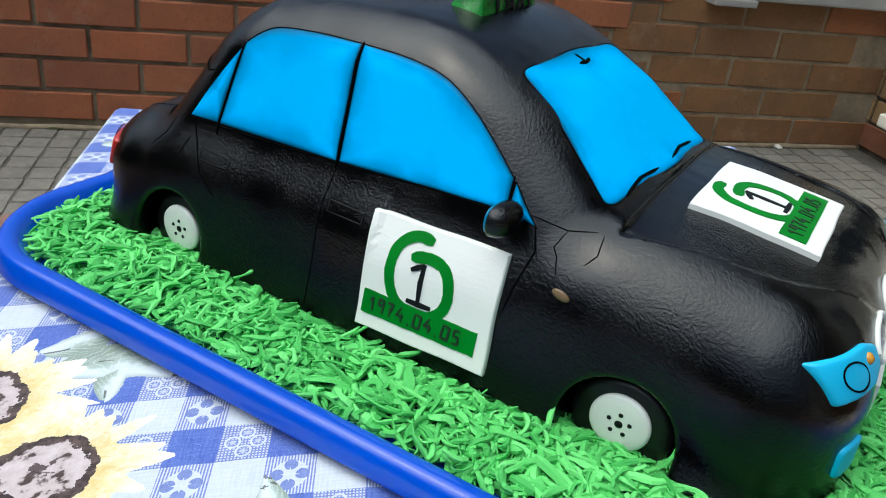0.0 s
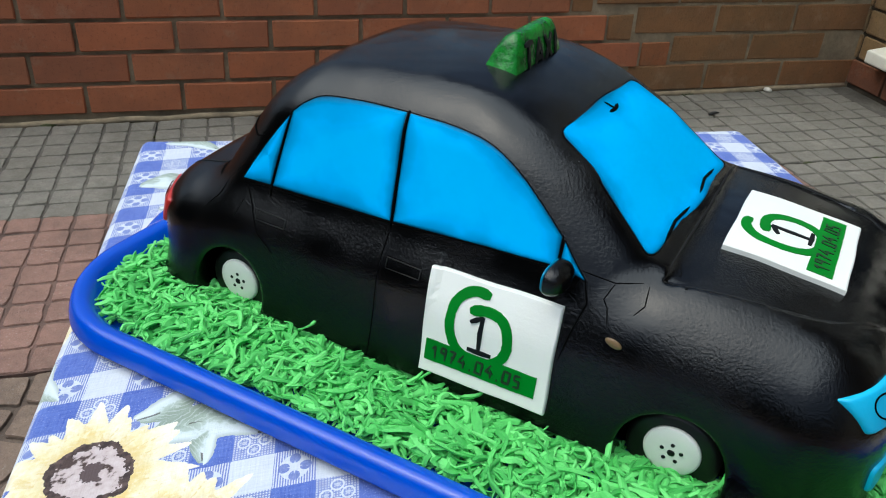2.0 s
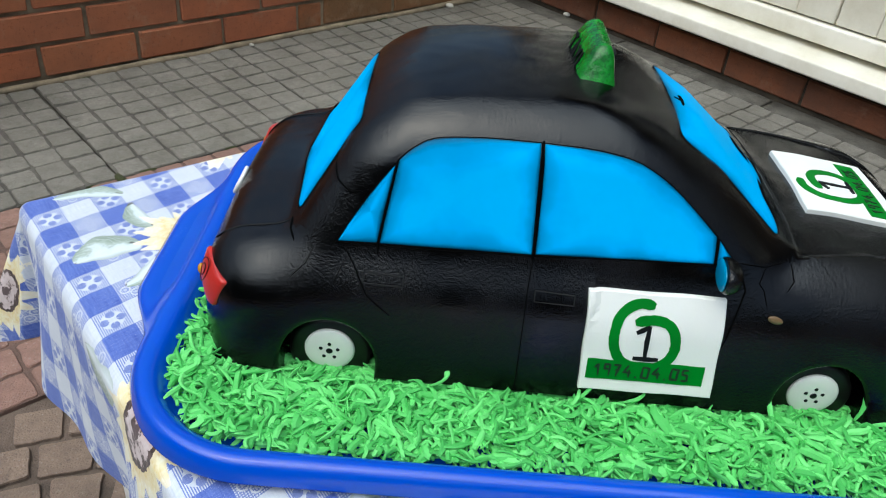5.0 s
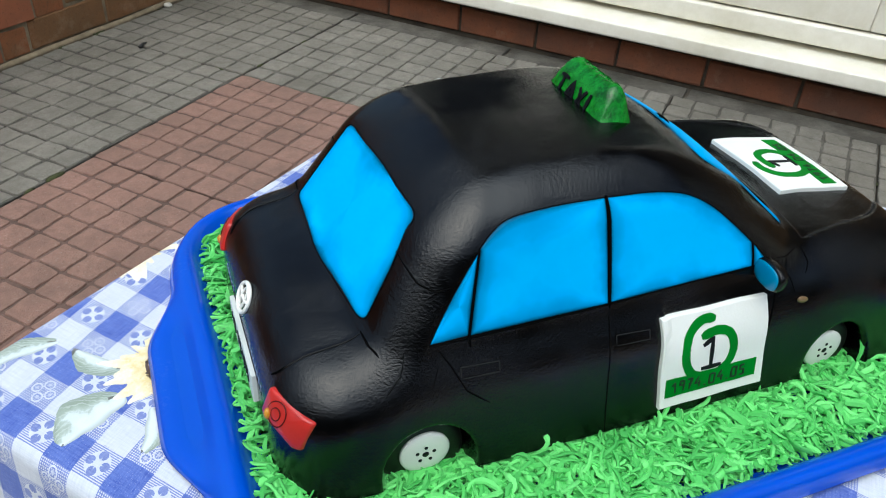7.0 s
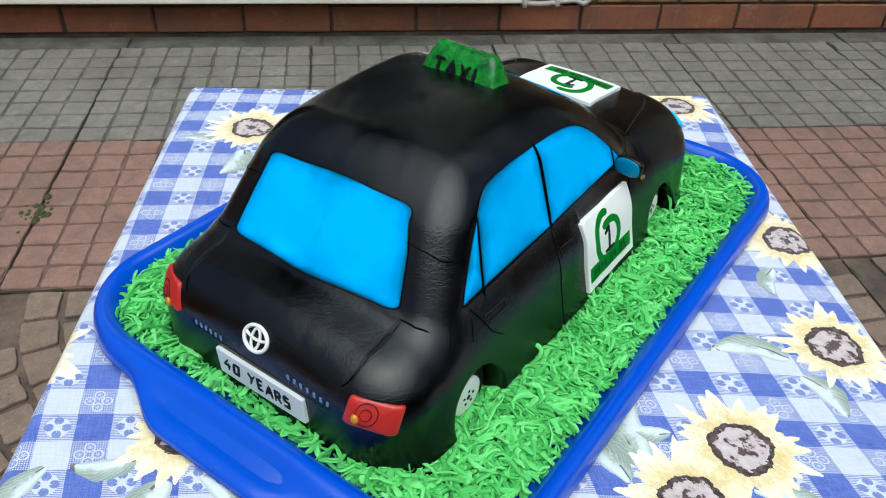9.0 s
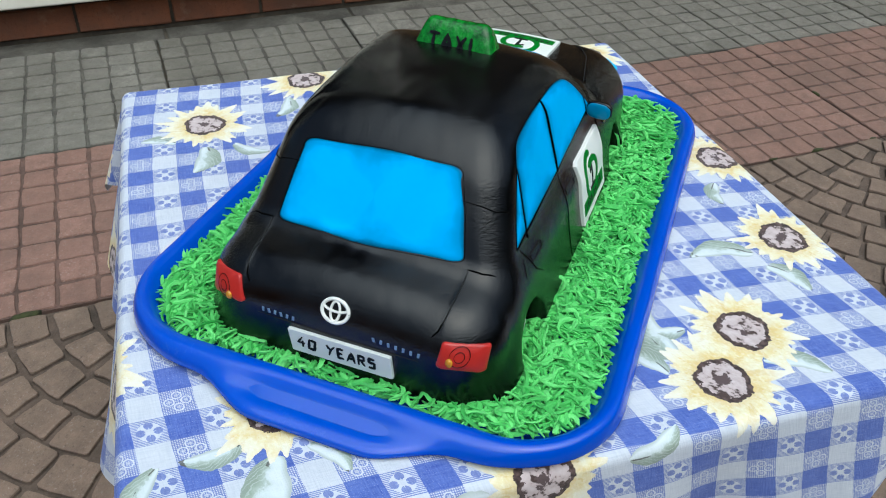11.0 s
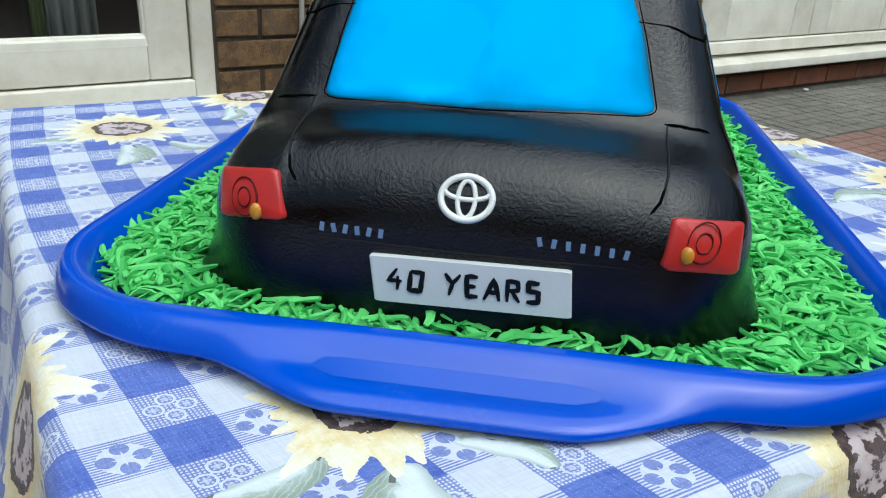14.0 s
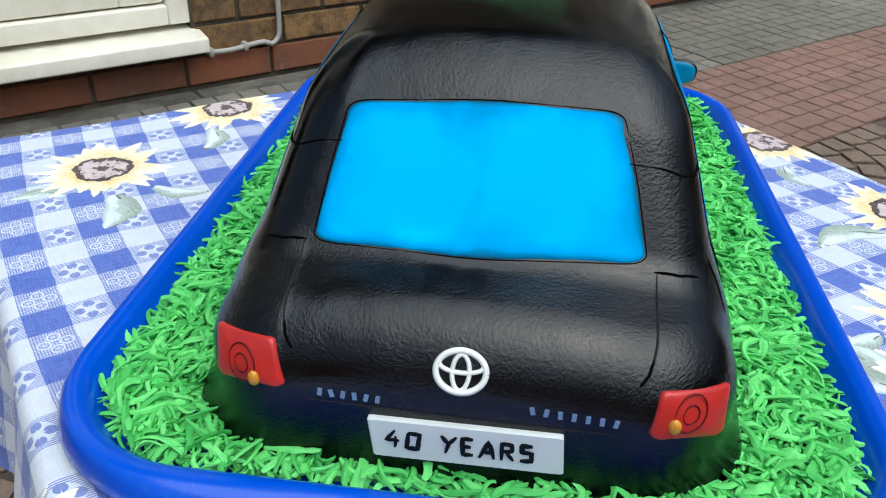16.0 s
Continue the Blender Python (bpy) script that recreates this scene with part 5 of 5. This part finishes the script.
# door mirrors
for s in (-1, 1):
    m = pose(0.0500, s * 0.0845, 0.1055, 0, 0, s * 5)
    bm = bmesh.new()
    bmesh.ops.create_uvsphere(bm, u_segments=24, v_segments=16, radius=1)
    for v in bm.verts:
        x, y, z = v.co
        flat = x if x > 0 else x * 0.25
        v.co = Vector((flat * 0.0070, math.copysign(abs(y) ** 0.75, y) * 0.0092, math.copysign(abs(z) ** 0.75, z) * 0.0062))
    shell = part("door_mirror", bm, BLACK, car, "black fondant door mirror with a blue face", m=m)
    bm = bmesh.new()
    bmesh.ops.create_uvsphere(bm, u_segments=24, v_segments=12, radius=1)
    for v in bm.verts:
        x, y, z = v.co
        v.co = Vector((-0.0015 + x * 0.0011, math.copysign(abs(y) ** 0.75, y) * 0.0083, math.copysign(abs(z) ** 0.75, z) * 0.0055))
    part("mirror_face", bm, MIRROR_BLUE, shell, "blue mirror face")
    bm = bmesh.new()
    tube(bm, [(0.001, -s * 0.016, -0.004), (0.001, -s * 0.006, -0.003)], 0.0028, 8)
    part("mirror_arm", bm, BLACK, shell)

# wheels
for s in (-1, 1):
    for ax, _ in ARCHES:
        y = s * 0.0790
        bm = bmesh.new()
        prof = [(0.004, 0.0), (0.0168, 0.0), (0.0186, -0.0012), (0.0190, -0.004), (0.0185, -0.009), (0.004, -0.009)]
        rows = [[bm.verts.new((r * math.cos(t), r * math.sin(t), z + 0.0045)) for t in [k * 2 * math.pi / 40 for k in range(40)]] for r, z in prof]
        for a, b in zip(rows, rows[1:]):
            for k in range(40):
                bm.faces.new((a[k], a[(k + 1) % 40], b[(k + 1) % 40], b[k]))
        bm.faces.new(rows[0]), bm.faces.new(rows[-1])
        # outward is local z
        wheel = part("wheel", bm, TYRE, car, "black fondant tyre with a white hub disc", m=pose(ax, y, 0.0425) @ pose(0, 0, 0, 90 if s < 0 else -90, 0, 0))
        bm = bmesh.new()
        prof = [(0.0, 0.0068), (0.006, 0.0068), (0.0102, 0.0065), (0.0112, 0.0060), (0.0114, 0.0052), (0.0112, 0.0042)]
        rows = [[bm.verts.new((max(r, 0.0002) * math.cos(t), max(r, 0.0002) * math.sin(t), z)) for t in [k * 2 * math.pi / 40 for k in range(40)]] for r, z in prof]
        for a, b in zip(rows, rows[1:]):
            for k in range(40):
                bm.faces.new((a[k], a[(k + 1) % 40], b[(k + 1) % 40], b[k]))
        bm.faces.new(rows[0]), bm.faces.new(rows[-1])
        part("hub_disc", bm, WHITE, wheel, "white hub disc", m=pose(0, 0.0025 if s < 0 else -0.0025, 0))
        for k in range(6):
            r, size = (0.0, 0.0017) if k == 5 else (0.0040, 0.00095)
            t = k * 2 * math.pi / 5 + 0.3
            bm = bmesh.new()
            bmesh.ops.create_cone(bm, cap_ends=True, segments=10, radius1=size, radius2=size * 0.8, depth=0.0004)
            part("painted_dot", bm, INK, wheel, "", m=pose(r * math.cos(t), (0.0025 if s < 0 else -0.0025) + r * math.sin(t), 0.0069))

# roof sign
sign_m = pose(-0.0065, -0.0010, 0.1535, 0, 0, 0)
PROFILE = ((-0.0112, 0.0), (-0.0100, 0.0022), (-0.0088, 0.0062), (-0.0068, 0.0112), (-0.0046, 0.0156), (-0.0026, 0.0186), (-0.0004, 0.0202), (0.0022, 0.0207), (0.0044, 0.0200), (0.0060, 0.0180), (0.0070, 0.0140), (0.0080, 0.0080), (0.0088, 0.0025), (0.0100, 0.0))
bm = bmesh.new()
rows = []
for i in range(35):
    t = i / 34 * 2 - 1
    end = max(0.0, (abs(t) - 0.72) / 0.28)
    k = 1 - 0.24 * end ** 2.4
    y = 0.0265 * t * (1 - 0.02 * end)
    row = []
    for x, z in PROFILE:
        sway = 0.0004 * noise.noise(Vector((x * 200, y * 200, z * 200)))
        row.append(bm.verts.new((x * (1 - 0.08 * end) + sway, y * (1 - 0.16 * z / 0.02), (z * k) + sway)))
    rows.append(row)
for a, b in zip(rows, rows[1:]):
    for k in range(len(a) - 1):
        bm.faces.new((a[k], a[k + 1], b[k + 1], b[k]))
    bm.faces.new((a[-1], a[0], b[0], b[-1]))
bm.faces.new(rows[0]), bm.faces.new(rows[-1])
sign = part("roof_sign", bm, SIGN_GREEN, car, "green fondant roof sign lettered taxi", m=sign_m)
hand_lettered("sign_text", "TAXI", INK, sign, Matrix(((0, 0.40, -0.916, -0.0078), (-1, 0, 0, 0.002), (0, 0.916, 0.40, 0.0094), (0, 0, 0, 1))), 0.0096, 0.0285, 0.0023, "dark brushed letters", 0.0006, 0.14, 5)
hand_lettered("sign_text", "TAXI", INK, sign, Matrix(((0, -0.17, 0.985, 0.0078), (1, 0, 0, 0.0), (0, 0.985, 0.17, 0.0098), (0, 0, 0, 1))), 0.0125, 0.0350, 0.0028, "dark brushed letters", 0.0006, 0.14, 6)

# ---- green fondant strands heaped round the car ----
rng = np.random.RandomState(11)
verts, faces = [], []


def strand(p, yaw, length, radius, lift, bend, tilt):
    """One blunt, flattened shred, bent and a little twisted."""
    steps, sides = 7, 5
    ring0 = len(verts)
    roll, twist = rng.normal(0, 0.7), rng.normal(0, 0.8)
    flat = rng.uniform(0.26, 0.75)
    sway, at = rng.uniform(-0.9, 0.9), rng.uniform(0, 6.28)
    cx, cy = p[0] - 0.5 * length * math.cos(yaw), p[1] - 0.5 * length * math.sin(yaw)
    for i in range(steps + 1):
        t = i / steps - 0.5
        ang = yaw + bend * t + sway * math.sin(5 * t + at)
        if i:
            cx, cy = cx + length / steps * math.cos(ang), cy + length / steps * math.sin(ang)
        cz = p[2] + lift * (0.25 - t * t) * 4 + tilt * length * t
        r = radius * (0.70, 0.95, 1.0, 1.06, 1.04, 1.0, 0.92, 0.62)[i] * rng.uniform(0.78, 1.22)
        nx, ny = -math.sin(ang), math.cos(ang)
        w = roll + twist * t
        for k in range(sides):
            a = 2 * math.pi * k / sides
            side, up = r * math.cos(a), r * flat * math.sin(a)
            h, z = side * math.cos(w) - up * math.sin(w), side * math.sin(w) + up * math.cos(w)
            verts.append((cx + nx * h, cy + ny * h, cz + z))
    for i in range(steps):
        for k in range(sides):
            a, b = ring0 + i * sides + k, ring0 + i * sides + (k + 1) % sides
            faces.append((a, b, b + sides, a + sides))
    faces.append(tuple(ring0 + k for k in range(sides))[::-1])
    faces.append(tuple(ring0 + steps * sides + k for k in range(sides)))


to_car = CAR_M.inverted() @ tray_m
made = 0
hl, hw, hr = TRAY_L - 0.0125, TRAY_W - 0.0125, TRAY_R - 0.0095
while made < 10500:
    px, py = rng.uniform(-hl, hl), rng.uniform(-hw, hw)
    qx, qy = max(abs(px) - (hl - hr), 0), max(abs(py) - (hw - hr), 0)
    if math.hypot(qx, qy) > hr:
        continue
    c = to_car @ Vector((px, py, 0))
    half_w = 0.086 * (narrowing(c.x) if -0.174 < c.x < 0.1785 else 0)
    if -0.172 < c.x < 0.177 and abs(c.y) < half_w - 0.004 and not any(math.hypot(c.x - ax, 0) < 0.018 and abs(c.y) > 0.078 for ax, _ in ARCHES):
        continue
    rim_gap = min(hl - abs(px), hw - abs(py), 0.03)
    off_car = max(abs(c.y) - half_w, 0) if half_w else 0.02
    rise = min(1, 0.22 + off_car / 0.020) * min(1, 0.6 + rim_gap / 0.02)
    heap = 0.0322 + 0.0082 * rise * rng.rand() ** 0.6 + 0.0015 * noise.noise(Vector((px * 40, py * 40, 0)))
    strand((px, py, heap), rng.uniform(0, 6.283), rng.uniform(0.006, 0.021), min(0.0021, max(0.0006, rng.lognormal(-6.78, 0.26))), rng.uniform(-0.0015, 0.0025), rng.normal(0, 1.2), rng.normal(0, 0.20))
    made += 1
# a few loose shreds leaning against the sills and the front wheel
for cx_, cy_, z_, yaw_, tilt_ in ((0.004, -0.0925, 0.043, 0.5, 0.75), (0.026, -0.0920, 0.040, 0.2, 0.5), (0.128, -0.0860, 0.047, 1.2, 0.9), (0.082, -0.0930, 0.043, 2.2, 0.6), (-0.060, -0.0920, 0.042, 0.4, 0.5)):
    q = to_car.inverted() @ Vector((cx_, cy_, 0))
    strand((q.x, q.y, z_), yaw_, 0.016, 0.0013, 0.003, 1.8, tilt_)
me = bpy.data.meshes.new("fondant_grass")
me.from_pydata(verts, [], faces)
me.materials.append(STRAND)
grass = new("fondant_grass", me)
grass.matrix_world = tray_m
tagged(grass, "bright green fondant strands heaped like grass in the tray", "grass", kind="stuff")

# ---- pieces of paving and brickwork ----
SLAB = 0.449


def slab_mesh(name, mat, seed, diagonal=False):
    """A paving slab with rows of raised pads and worn edges between the grooves."""
    rnd = random.Random(seed)
    bm = bmesh.new()
    h = SLAB / 2 - 0.0022
    foot = 0.0315 if diagonal else 0.0341
    box(bm, (-h, -h, 0.0), (h, h, foot + 0.0002))
    cells, pitch, g = 8, SLAB / 8, 0.0044
    if not diagonal:
        quads_ = [[(-h + i * pitch + (0 if i == 0 else g / 2 - 0.003), -h + j * pitch + (0 if j == 0 else g / 2 - 0.003)), (-h + (i + 1) * pitch - g / 2 - 0.003 * (i < 7) - 0.004 * (i == 7), -h + (j + 1) * pitch - g / 2 - 0.003 * (j < 7) - 0.004 * (j == 7))] for i in range(cells) for j in range(cells)]
        polys = [[(a[0], a[1]), (b[0], a[1]), (b[0], b[1]), (a[0], b[1])] for a, b in quads_]
    else:
        # setts laid in arcs across the slab
        polys = []
        for ring in range(12):
            r0, r1 = 0.02 + ring * 0.055, 0.02 + (ring + 1) * 0.055 - 0.006
            count_ = max(2, round((r0 + r1) / 2 * math.pi / 2 / 0.062))
            for k in range(count_):
                t0, t1 = (k + 0.05 + 0.4 * (ring % 2) / count_) / count_ * math.pi / 2, (k + 0.95) / count_ * math.pi / 2
                ring_pts = [(-h + r * math.cos(t), -h + r * math.sin(t)) for r, t in ((r0, t0), (r1, t0), (r1, t1), (r0, t1))]
                if all(p[0] < h and p[1] < h for p in ring_pts):
                    polys.append(ring_pts)
    for poly in polys:
        mid = [sum(p[i] for p in poly) / 4 for i in (0, 1)]
        z = 0.0368 + rnd.uniform(-0.0007, 0.0007)
        corners = [(p[0] + rnd.uniform(-0.0022, 0.0022), p[1] + rnd.uniform(-0.0022, 0.0022)) for p in poly]
        edge = []
        for p, q in zip(corners, corners[1:] + corners[:1]):
            for t in (0.06, 0.34, 0.66, 0.94):
                w = 0.0004 if t in (0.06, 0.94) else 0.0016
                edge.append((p[0] + (q[0] - p[0]) * t + rnd.uniform(-w, w), p[1] + (q[1] - p[1]) * t + rnd.uniform(-w, w)))
        low = [bm.verts.new((*p, foot)) for p in edge]
        top = [bm.verts.new((mid[0] + (p[0] - mid[0]) * 0.955, mid[1] + (p[1] - mid[1]) * 0.955, z + rnd.uniform(-0.0003, 0.0003))) for p in edge]
        for k in range(len(low)):
            bm.faces.new((low[k], low[(k + 1) % len(low)], top[(k + 1) % len(low)], top[k]))
        bm.faces.new(top)
    return finish(name, bm, mat, False)


grey_meshes = [slab_mesh("paving_slab", SLAB_GREY, i) for i in range(2)]
red_meshes = [slab_mesh("paving_slab", SLAB_RED, 10 + i) for i in range(2)]
brown_meshes = [slab_mesh("paving_slab", SLAB_BROWN, 20 + i, True) for i in range(2)]
paving = thing("pavement", "patio of grey, red and worn brown concrete slabs with raised pads", "pavement", FALL @ pose(0, 0, FLOOR_Z - 0.0395), kind="structure")
rnd = random.Random(3)
EDGE_A, EDGE_B = 1.012, 1.048


def lay(a, b, meshes, turn=0):
    ob = new("paving_slab", rnd.choice(meshes))
    ob.parent = paving
    ob.matrix_basis = pose(a, b, rnd.uniform(-0.0012, 0.0012), rnd.uniform(-0.12, 0.12), rnd.uniform(-0.12, 0.12), turn + rnd.uniform(-0.25, 0.25))


for i in range(-1, 12):
    for j in range(-1, 12):
        a, b = EDGE_A - SLAB * (i + 0.5), EDGE_B - SLAB * (j + 0.5)
        if a < -2.6 or b < -4.2:
            continue
        meshes = grey_meshes if i < 0 or j < 0 else red_meshes if i == 0 or j == 0 else brown_meshes
        lay(a, b, meshes, 90 * rnd.randrange(4))
# strip of cut concrete along the house plinth
bm = bmesh.new()
for k in range(14):
    box(bm, (EDGE_A + SLAB + 0.004, BACK_B - 0.46 * (k + 1), 0.0), (HOUSE_A - 0.004, BACK_B - 0.46 * k - 0.008, 0.0335), 0.002)
part("edge_strip", bm, SLAB_GREY, paving, "cut grey concrete strip along the plinth", False)


def brick_mesh(mat, seed, length, height, depth=0.05):
    rnd_ = random.Random(seed)
    bm = bmesh.new()
    box(bm, (-length / 2, 0, -height / 2), (length / 2, depth, height / 2), 0.0028)
    for v in bm.verts:
        v.co += Vector([rnd_.uniform(-0.0012, 0.0012) for _ in range(3)])
    return finish("brick", bm, mat, False)


def course(parent, meshes, span, z, pitch, start, place):
    s = start
    while s < span[1]:
        if s + pitch > span[0]:
            ob = new("brick", rnd.choice(meshes))
            ob.parent = parent
            ob.matrix_basis = place(s + pitch / 2, z)
        s += pitch


BL, BH = 0.2220, 0.0700
NEW_L, NEW_H, OLD_L, OLD_H = 0.2080, 0.0712, 0.2320, 0.0768
red_b = [brick_mesh(BRICK_RED, i, NEW_L - 0.009, NEW_H - 0.009) for i in range(3)]
old_b = [brick_mesh(BRICK_OLD, 5 + i, OLD_L - 0.009, OLD_H - 0.008) for i in range(4)]


def on_back(s, z):
    return pose(s, BACK_B + rnd.uniform(-0.0015, 0.0015), z, rnd.uniform(-0.3, 0.3), rnd.uniform(-0.3, 0.3), 0)


def on_old(s, z):
    return pose(s, BACK_B + 0.0045 + rnd.uniform(-0.002, 0.002), z, rnd.uniform(-0.5, 0.5), rnd.uniform(-0.6, 0.6), 0)


for c in range(11):
    start, low = -0.065 - NEW_L * 12 + (NEW_L / 2 if c % 2 else 0.0), -0.362 - NEW_H / 2 + c * NEW_H
    first = 1.307 - OLD_L * (2 if c % 2 == 0 else 1.5 if c % 4 == 1 else 2.5) if c < 5 else 1.02
    whole = int((first - 0.03 - start) / NEW_L)
    course(wall_back, red_b, (-2.6, start + NEW_L * (whole - 0.5)), low, NEW_L, start, on_back)
    gap = first - (start + NEW_L * whole)
    if gap > 0.03:
        course(wall_back, [brick_mesh(BRICK_OLD, 80 + c, gap - 0.009, NEW_H - 0.009)], (first - gap / 2, first - gap / 4), low, gap, first - gap, on_old)
    if c < 5:
        course(wall_back, old_b, (0.86, HOUSE_A - 0.12), -0.353 - OLD_H / 2 + c * OLD_H, OLD_L, first, on_old)
brown_b = [brick_mesh(BRICK_BROWN, 30 + i, BL - 0.010, BH - 0.010) for i in range(3)]
half_b = [brick_mesh(BRICK_BROWN, 35 + i, 0.101, BH - 0.010) for i in range(2)]
yellow_b = [brick_mesh(BRICK_YELLOW, 40 + i, 0.10, BH - 0.009) for i in range(2)]
tan_b = [brick_mesh(BRICK_YELLOW, 50 + i, BL - 0.010, BH - 0.010) for i in range(2)]
plinth_b = [brick_mesh(BRICK_PLINTH, 60 + i, 0.2075, 0.066) for i in range(3)]


def on_house(s, z):
    return pose(HOUSE_A + rnd.uniform(-0.0015, 0.0015), s, z, rnd.uniform(-0.3, 0.3), rnd.uniform(-0.3, 0.3), 90) @ pose(0, 0, 0, 0, 0, 180)


course(wall_house, plinth_b, (-4.2, BACK_B), FLOOR_Z + 0.036, 0.2140, -0.540 - 0.2140 * 17, on_house)
for c in range(12):
    z = -0.353 + BH / 2 + c * BH
    first = DOOR_1[0] - 0.002 - BL * 7 - (0.111 if c % 2 else 0.0)
    course(wall_house, brown_b, (-1.80, DOOR_1[0] - (0.13 if c % 2 else 0.02)), z, BL, first, on_house)
    if c % 2:
        course(wall_house, half_b, (-0.47, DOOR_1[0] - 0.05), z, 0.111, DOOR_1[0] - 0.113, on_house)
    course(wall_house, tan_b, (DOOR_2[1] + 0.1, -1.80), z, BL, DOOR_2[1] + 0.002, on_house)
    course(wall_house, brown_b, (-4.1, DOOR_2[0] - 0.12), z, BL, DOOR_2[0] - 0.002 - BL * 3 - (0.111 if c % 2 else 0.0), on_house)
    course(wall_house, yellow_b, (DOOR_1[1] + 0.001, BACK_B), z, 0.108, DOOR_1[1] + 0.0005, on_house)

# pebbles and dirt at the foot of the walls
for a, b, s in ((1.262, BACK_B - 0.024, 0.012), (HOUSE_A - 0.010, 1.265, 0.011), (0.62, BACK_B - 0.02, 0.006), (1.47, -2.66, 0.012)):
    bm = bmesh.new()
    bmesh.ops.create_icosphere(bm, subdivisions=2, radius=s)
    for v in bm.verts:
        v.co *= 1 + 0.25 * noise.noise(v.co * 90)
        v.co.z *= 0.55
    stone = new("pebble", finish("pebble", bm, PEBBLE))
    stone.matrix_world = FALL @ pose(a, b, FLOOR_Z + s * 0.4 - 0.003)
    tagged(stone, "small pale pebble lying on the paving", "pebble", group="pebbles")

# short dark twig lying on the grey slabs
bm = bmesh.new()
tube(bm, [(-0.016, 0.003, 0.0), (-0.006, -0.001, 0.002), (0.005, 0.002, 0.001), (0.017, -0.004, 0.0)], 0.0042, 6, taper=lambda t: 0.5 + 0.6 * math.sin(math.pi * min(1, t + 0.15)))
twig = new("twig", finish("twig", bm, GASKET))
twig.matrix_world = FALL @ pose(1.014, 1.345, FLOOR_Z + 0.001, 0, 0, 25)
tagged(twig, "short dark twig lying on the grey paving", "twig")

# moss in the seams between the slabs
MOSS = material("dark_moss", (0.04, 0.045, 0.016), 0.95)
n = Nodes(MOSS)
n.base(n.mix(n.noise(120, 4), (0.020, 0.022, 0.010), (0.075, 0.085, 0.025)))
n.bump(n.noise(300, 3), 0.8, 0.003)
rnd = random.Random(21)
bm = bmesh.new()
for k in range(420):
    line_a = EDGE_A - SLAB * rnd.randrange(-1, 7) if k % 2 else EDGE_A - rnd.uniform(-0.5, 3.4)
    line_b = EDGE_B - rnd.uniform(-0.5, 4.6) if k % 2 else EDGE_B - SLAB * rnd.randrange(-1, 10)
    if abs(line_a) < 0.3 and abs(line_b) < 0.3 or line_a > HOUSE_A - 0.1:
        continue
    if noise.noise(Vector((line_a * 2.2, line_b * 2.2, 5))) < -0.05:
        continue
    size = rnd.uniform(0.004, 0.009) * (1.8 if rnd.random() < 0.08 else 1)
    stretch = (0.6, 1.8) if k % 2 else (1.8, 0.6)
    made_ = bmesh.ops.create_icosphere(bm, subdivisions=1, radius=size)
    for v in made_["verts"]:
        v.co = Vector((line_a + v.co.x * stretch[0] * rnd.uniform(0.7, 1.3), line_b + v.co.y * stretch[1] * rnd.uniform(0.7, 1.3), FLOOR_Z - 0.002 + v.co.z * 0.45))
for k in range(46):
    made_ = bmesh.ops.create_icosphere(bm, subdivisions=1, radius=rnd.uniform(0.004, 0.009))
    du, dv = rnd.gauss(0, 0.020), rnd.gauss(0, 0.009)
    for v in made_["verts"]:
        v.co = Vector((0.762 + du + v.co.x * 1.3, 0.604 + dv + v.co.y, FLOOR_Z + v.co.z * 0.4))
moss = new("moss", finish("moss", bm, MOSS))
moss.matrix_world = FALL @ pose(0, 0, -0.003)
tagged(moss, "dark olive moss and dirt growing in the slab seams", "moss", kind="stuff")
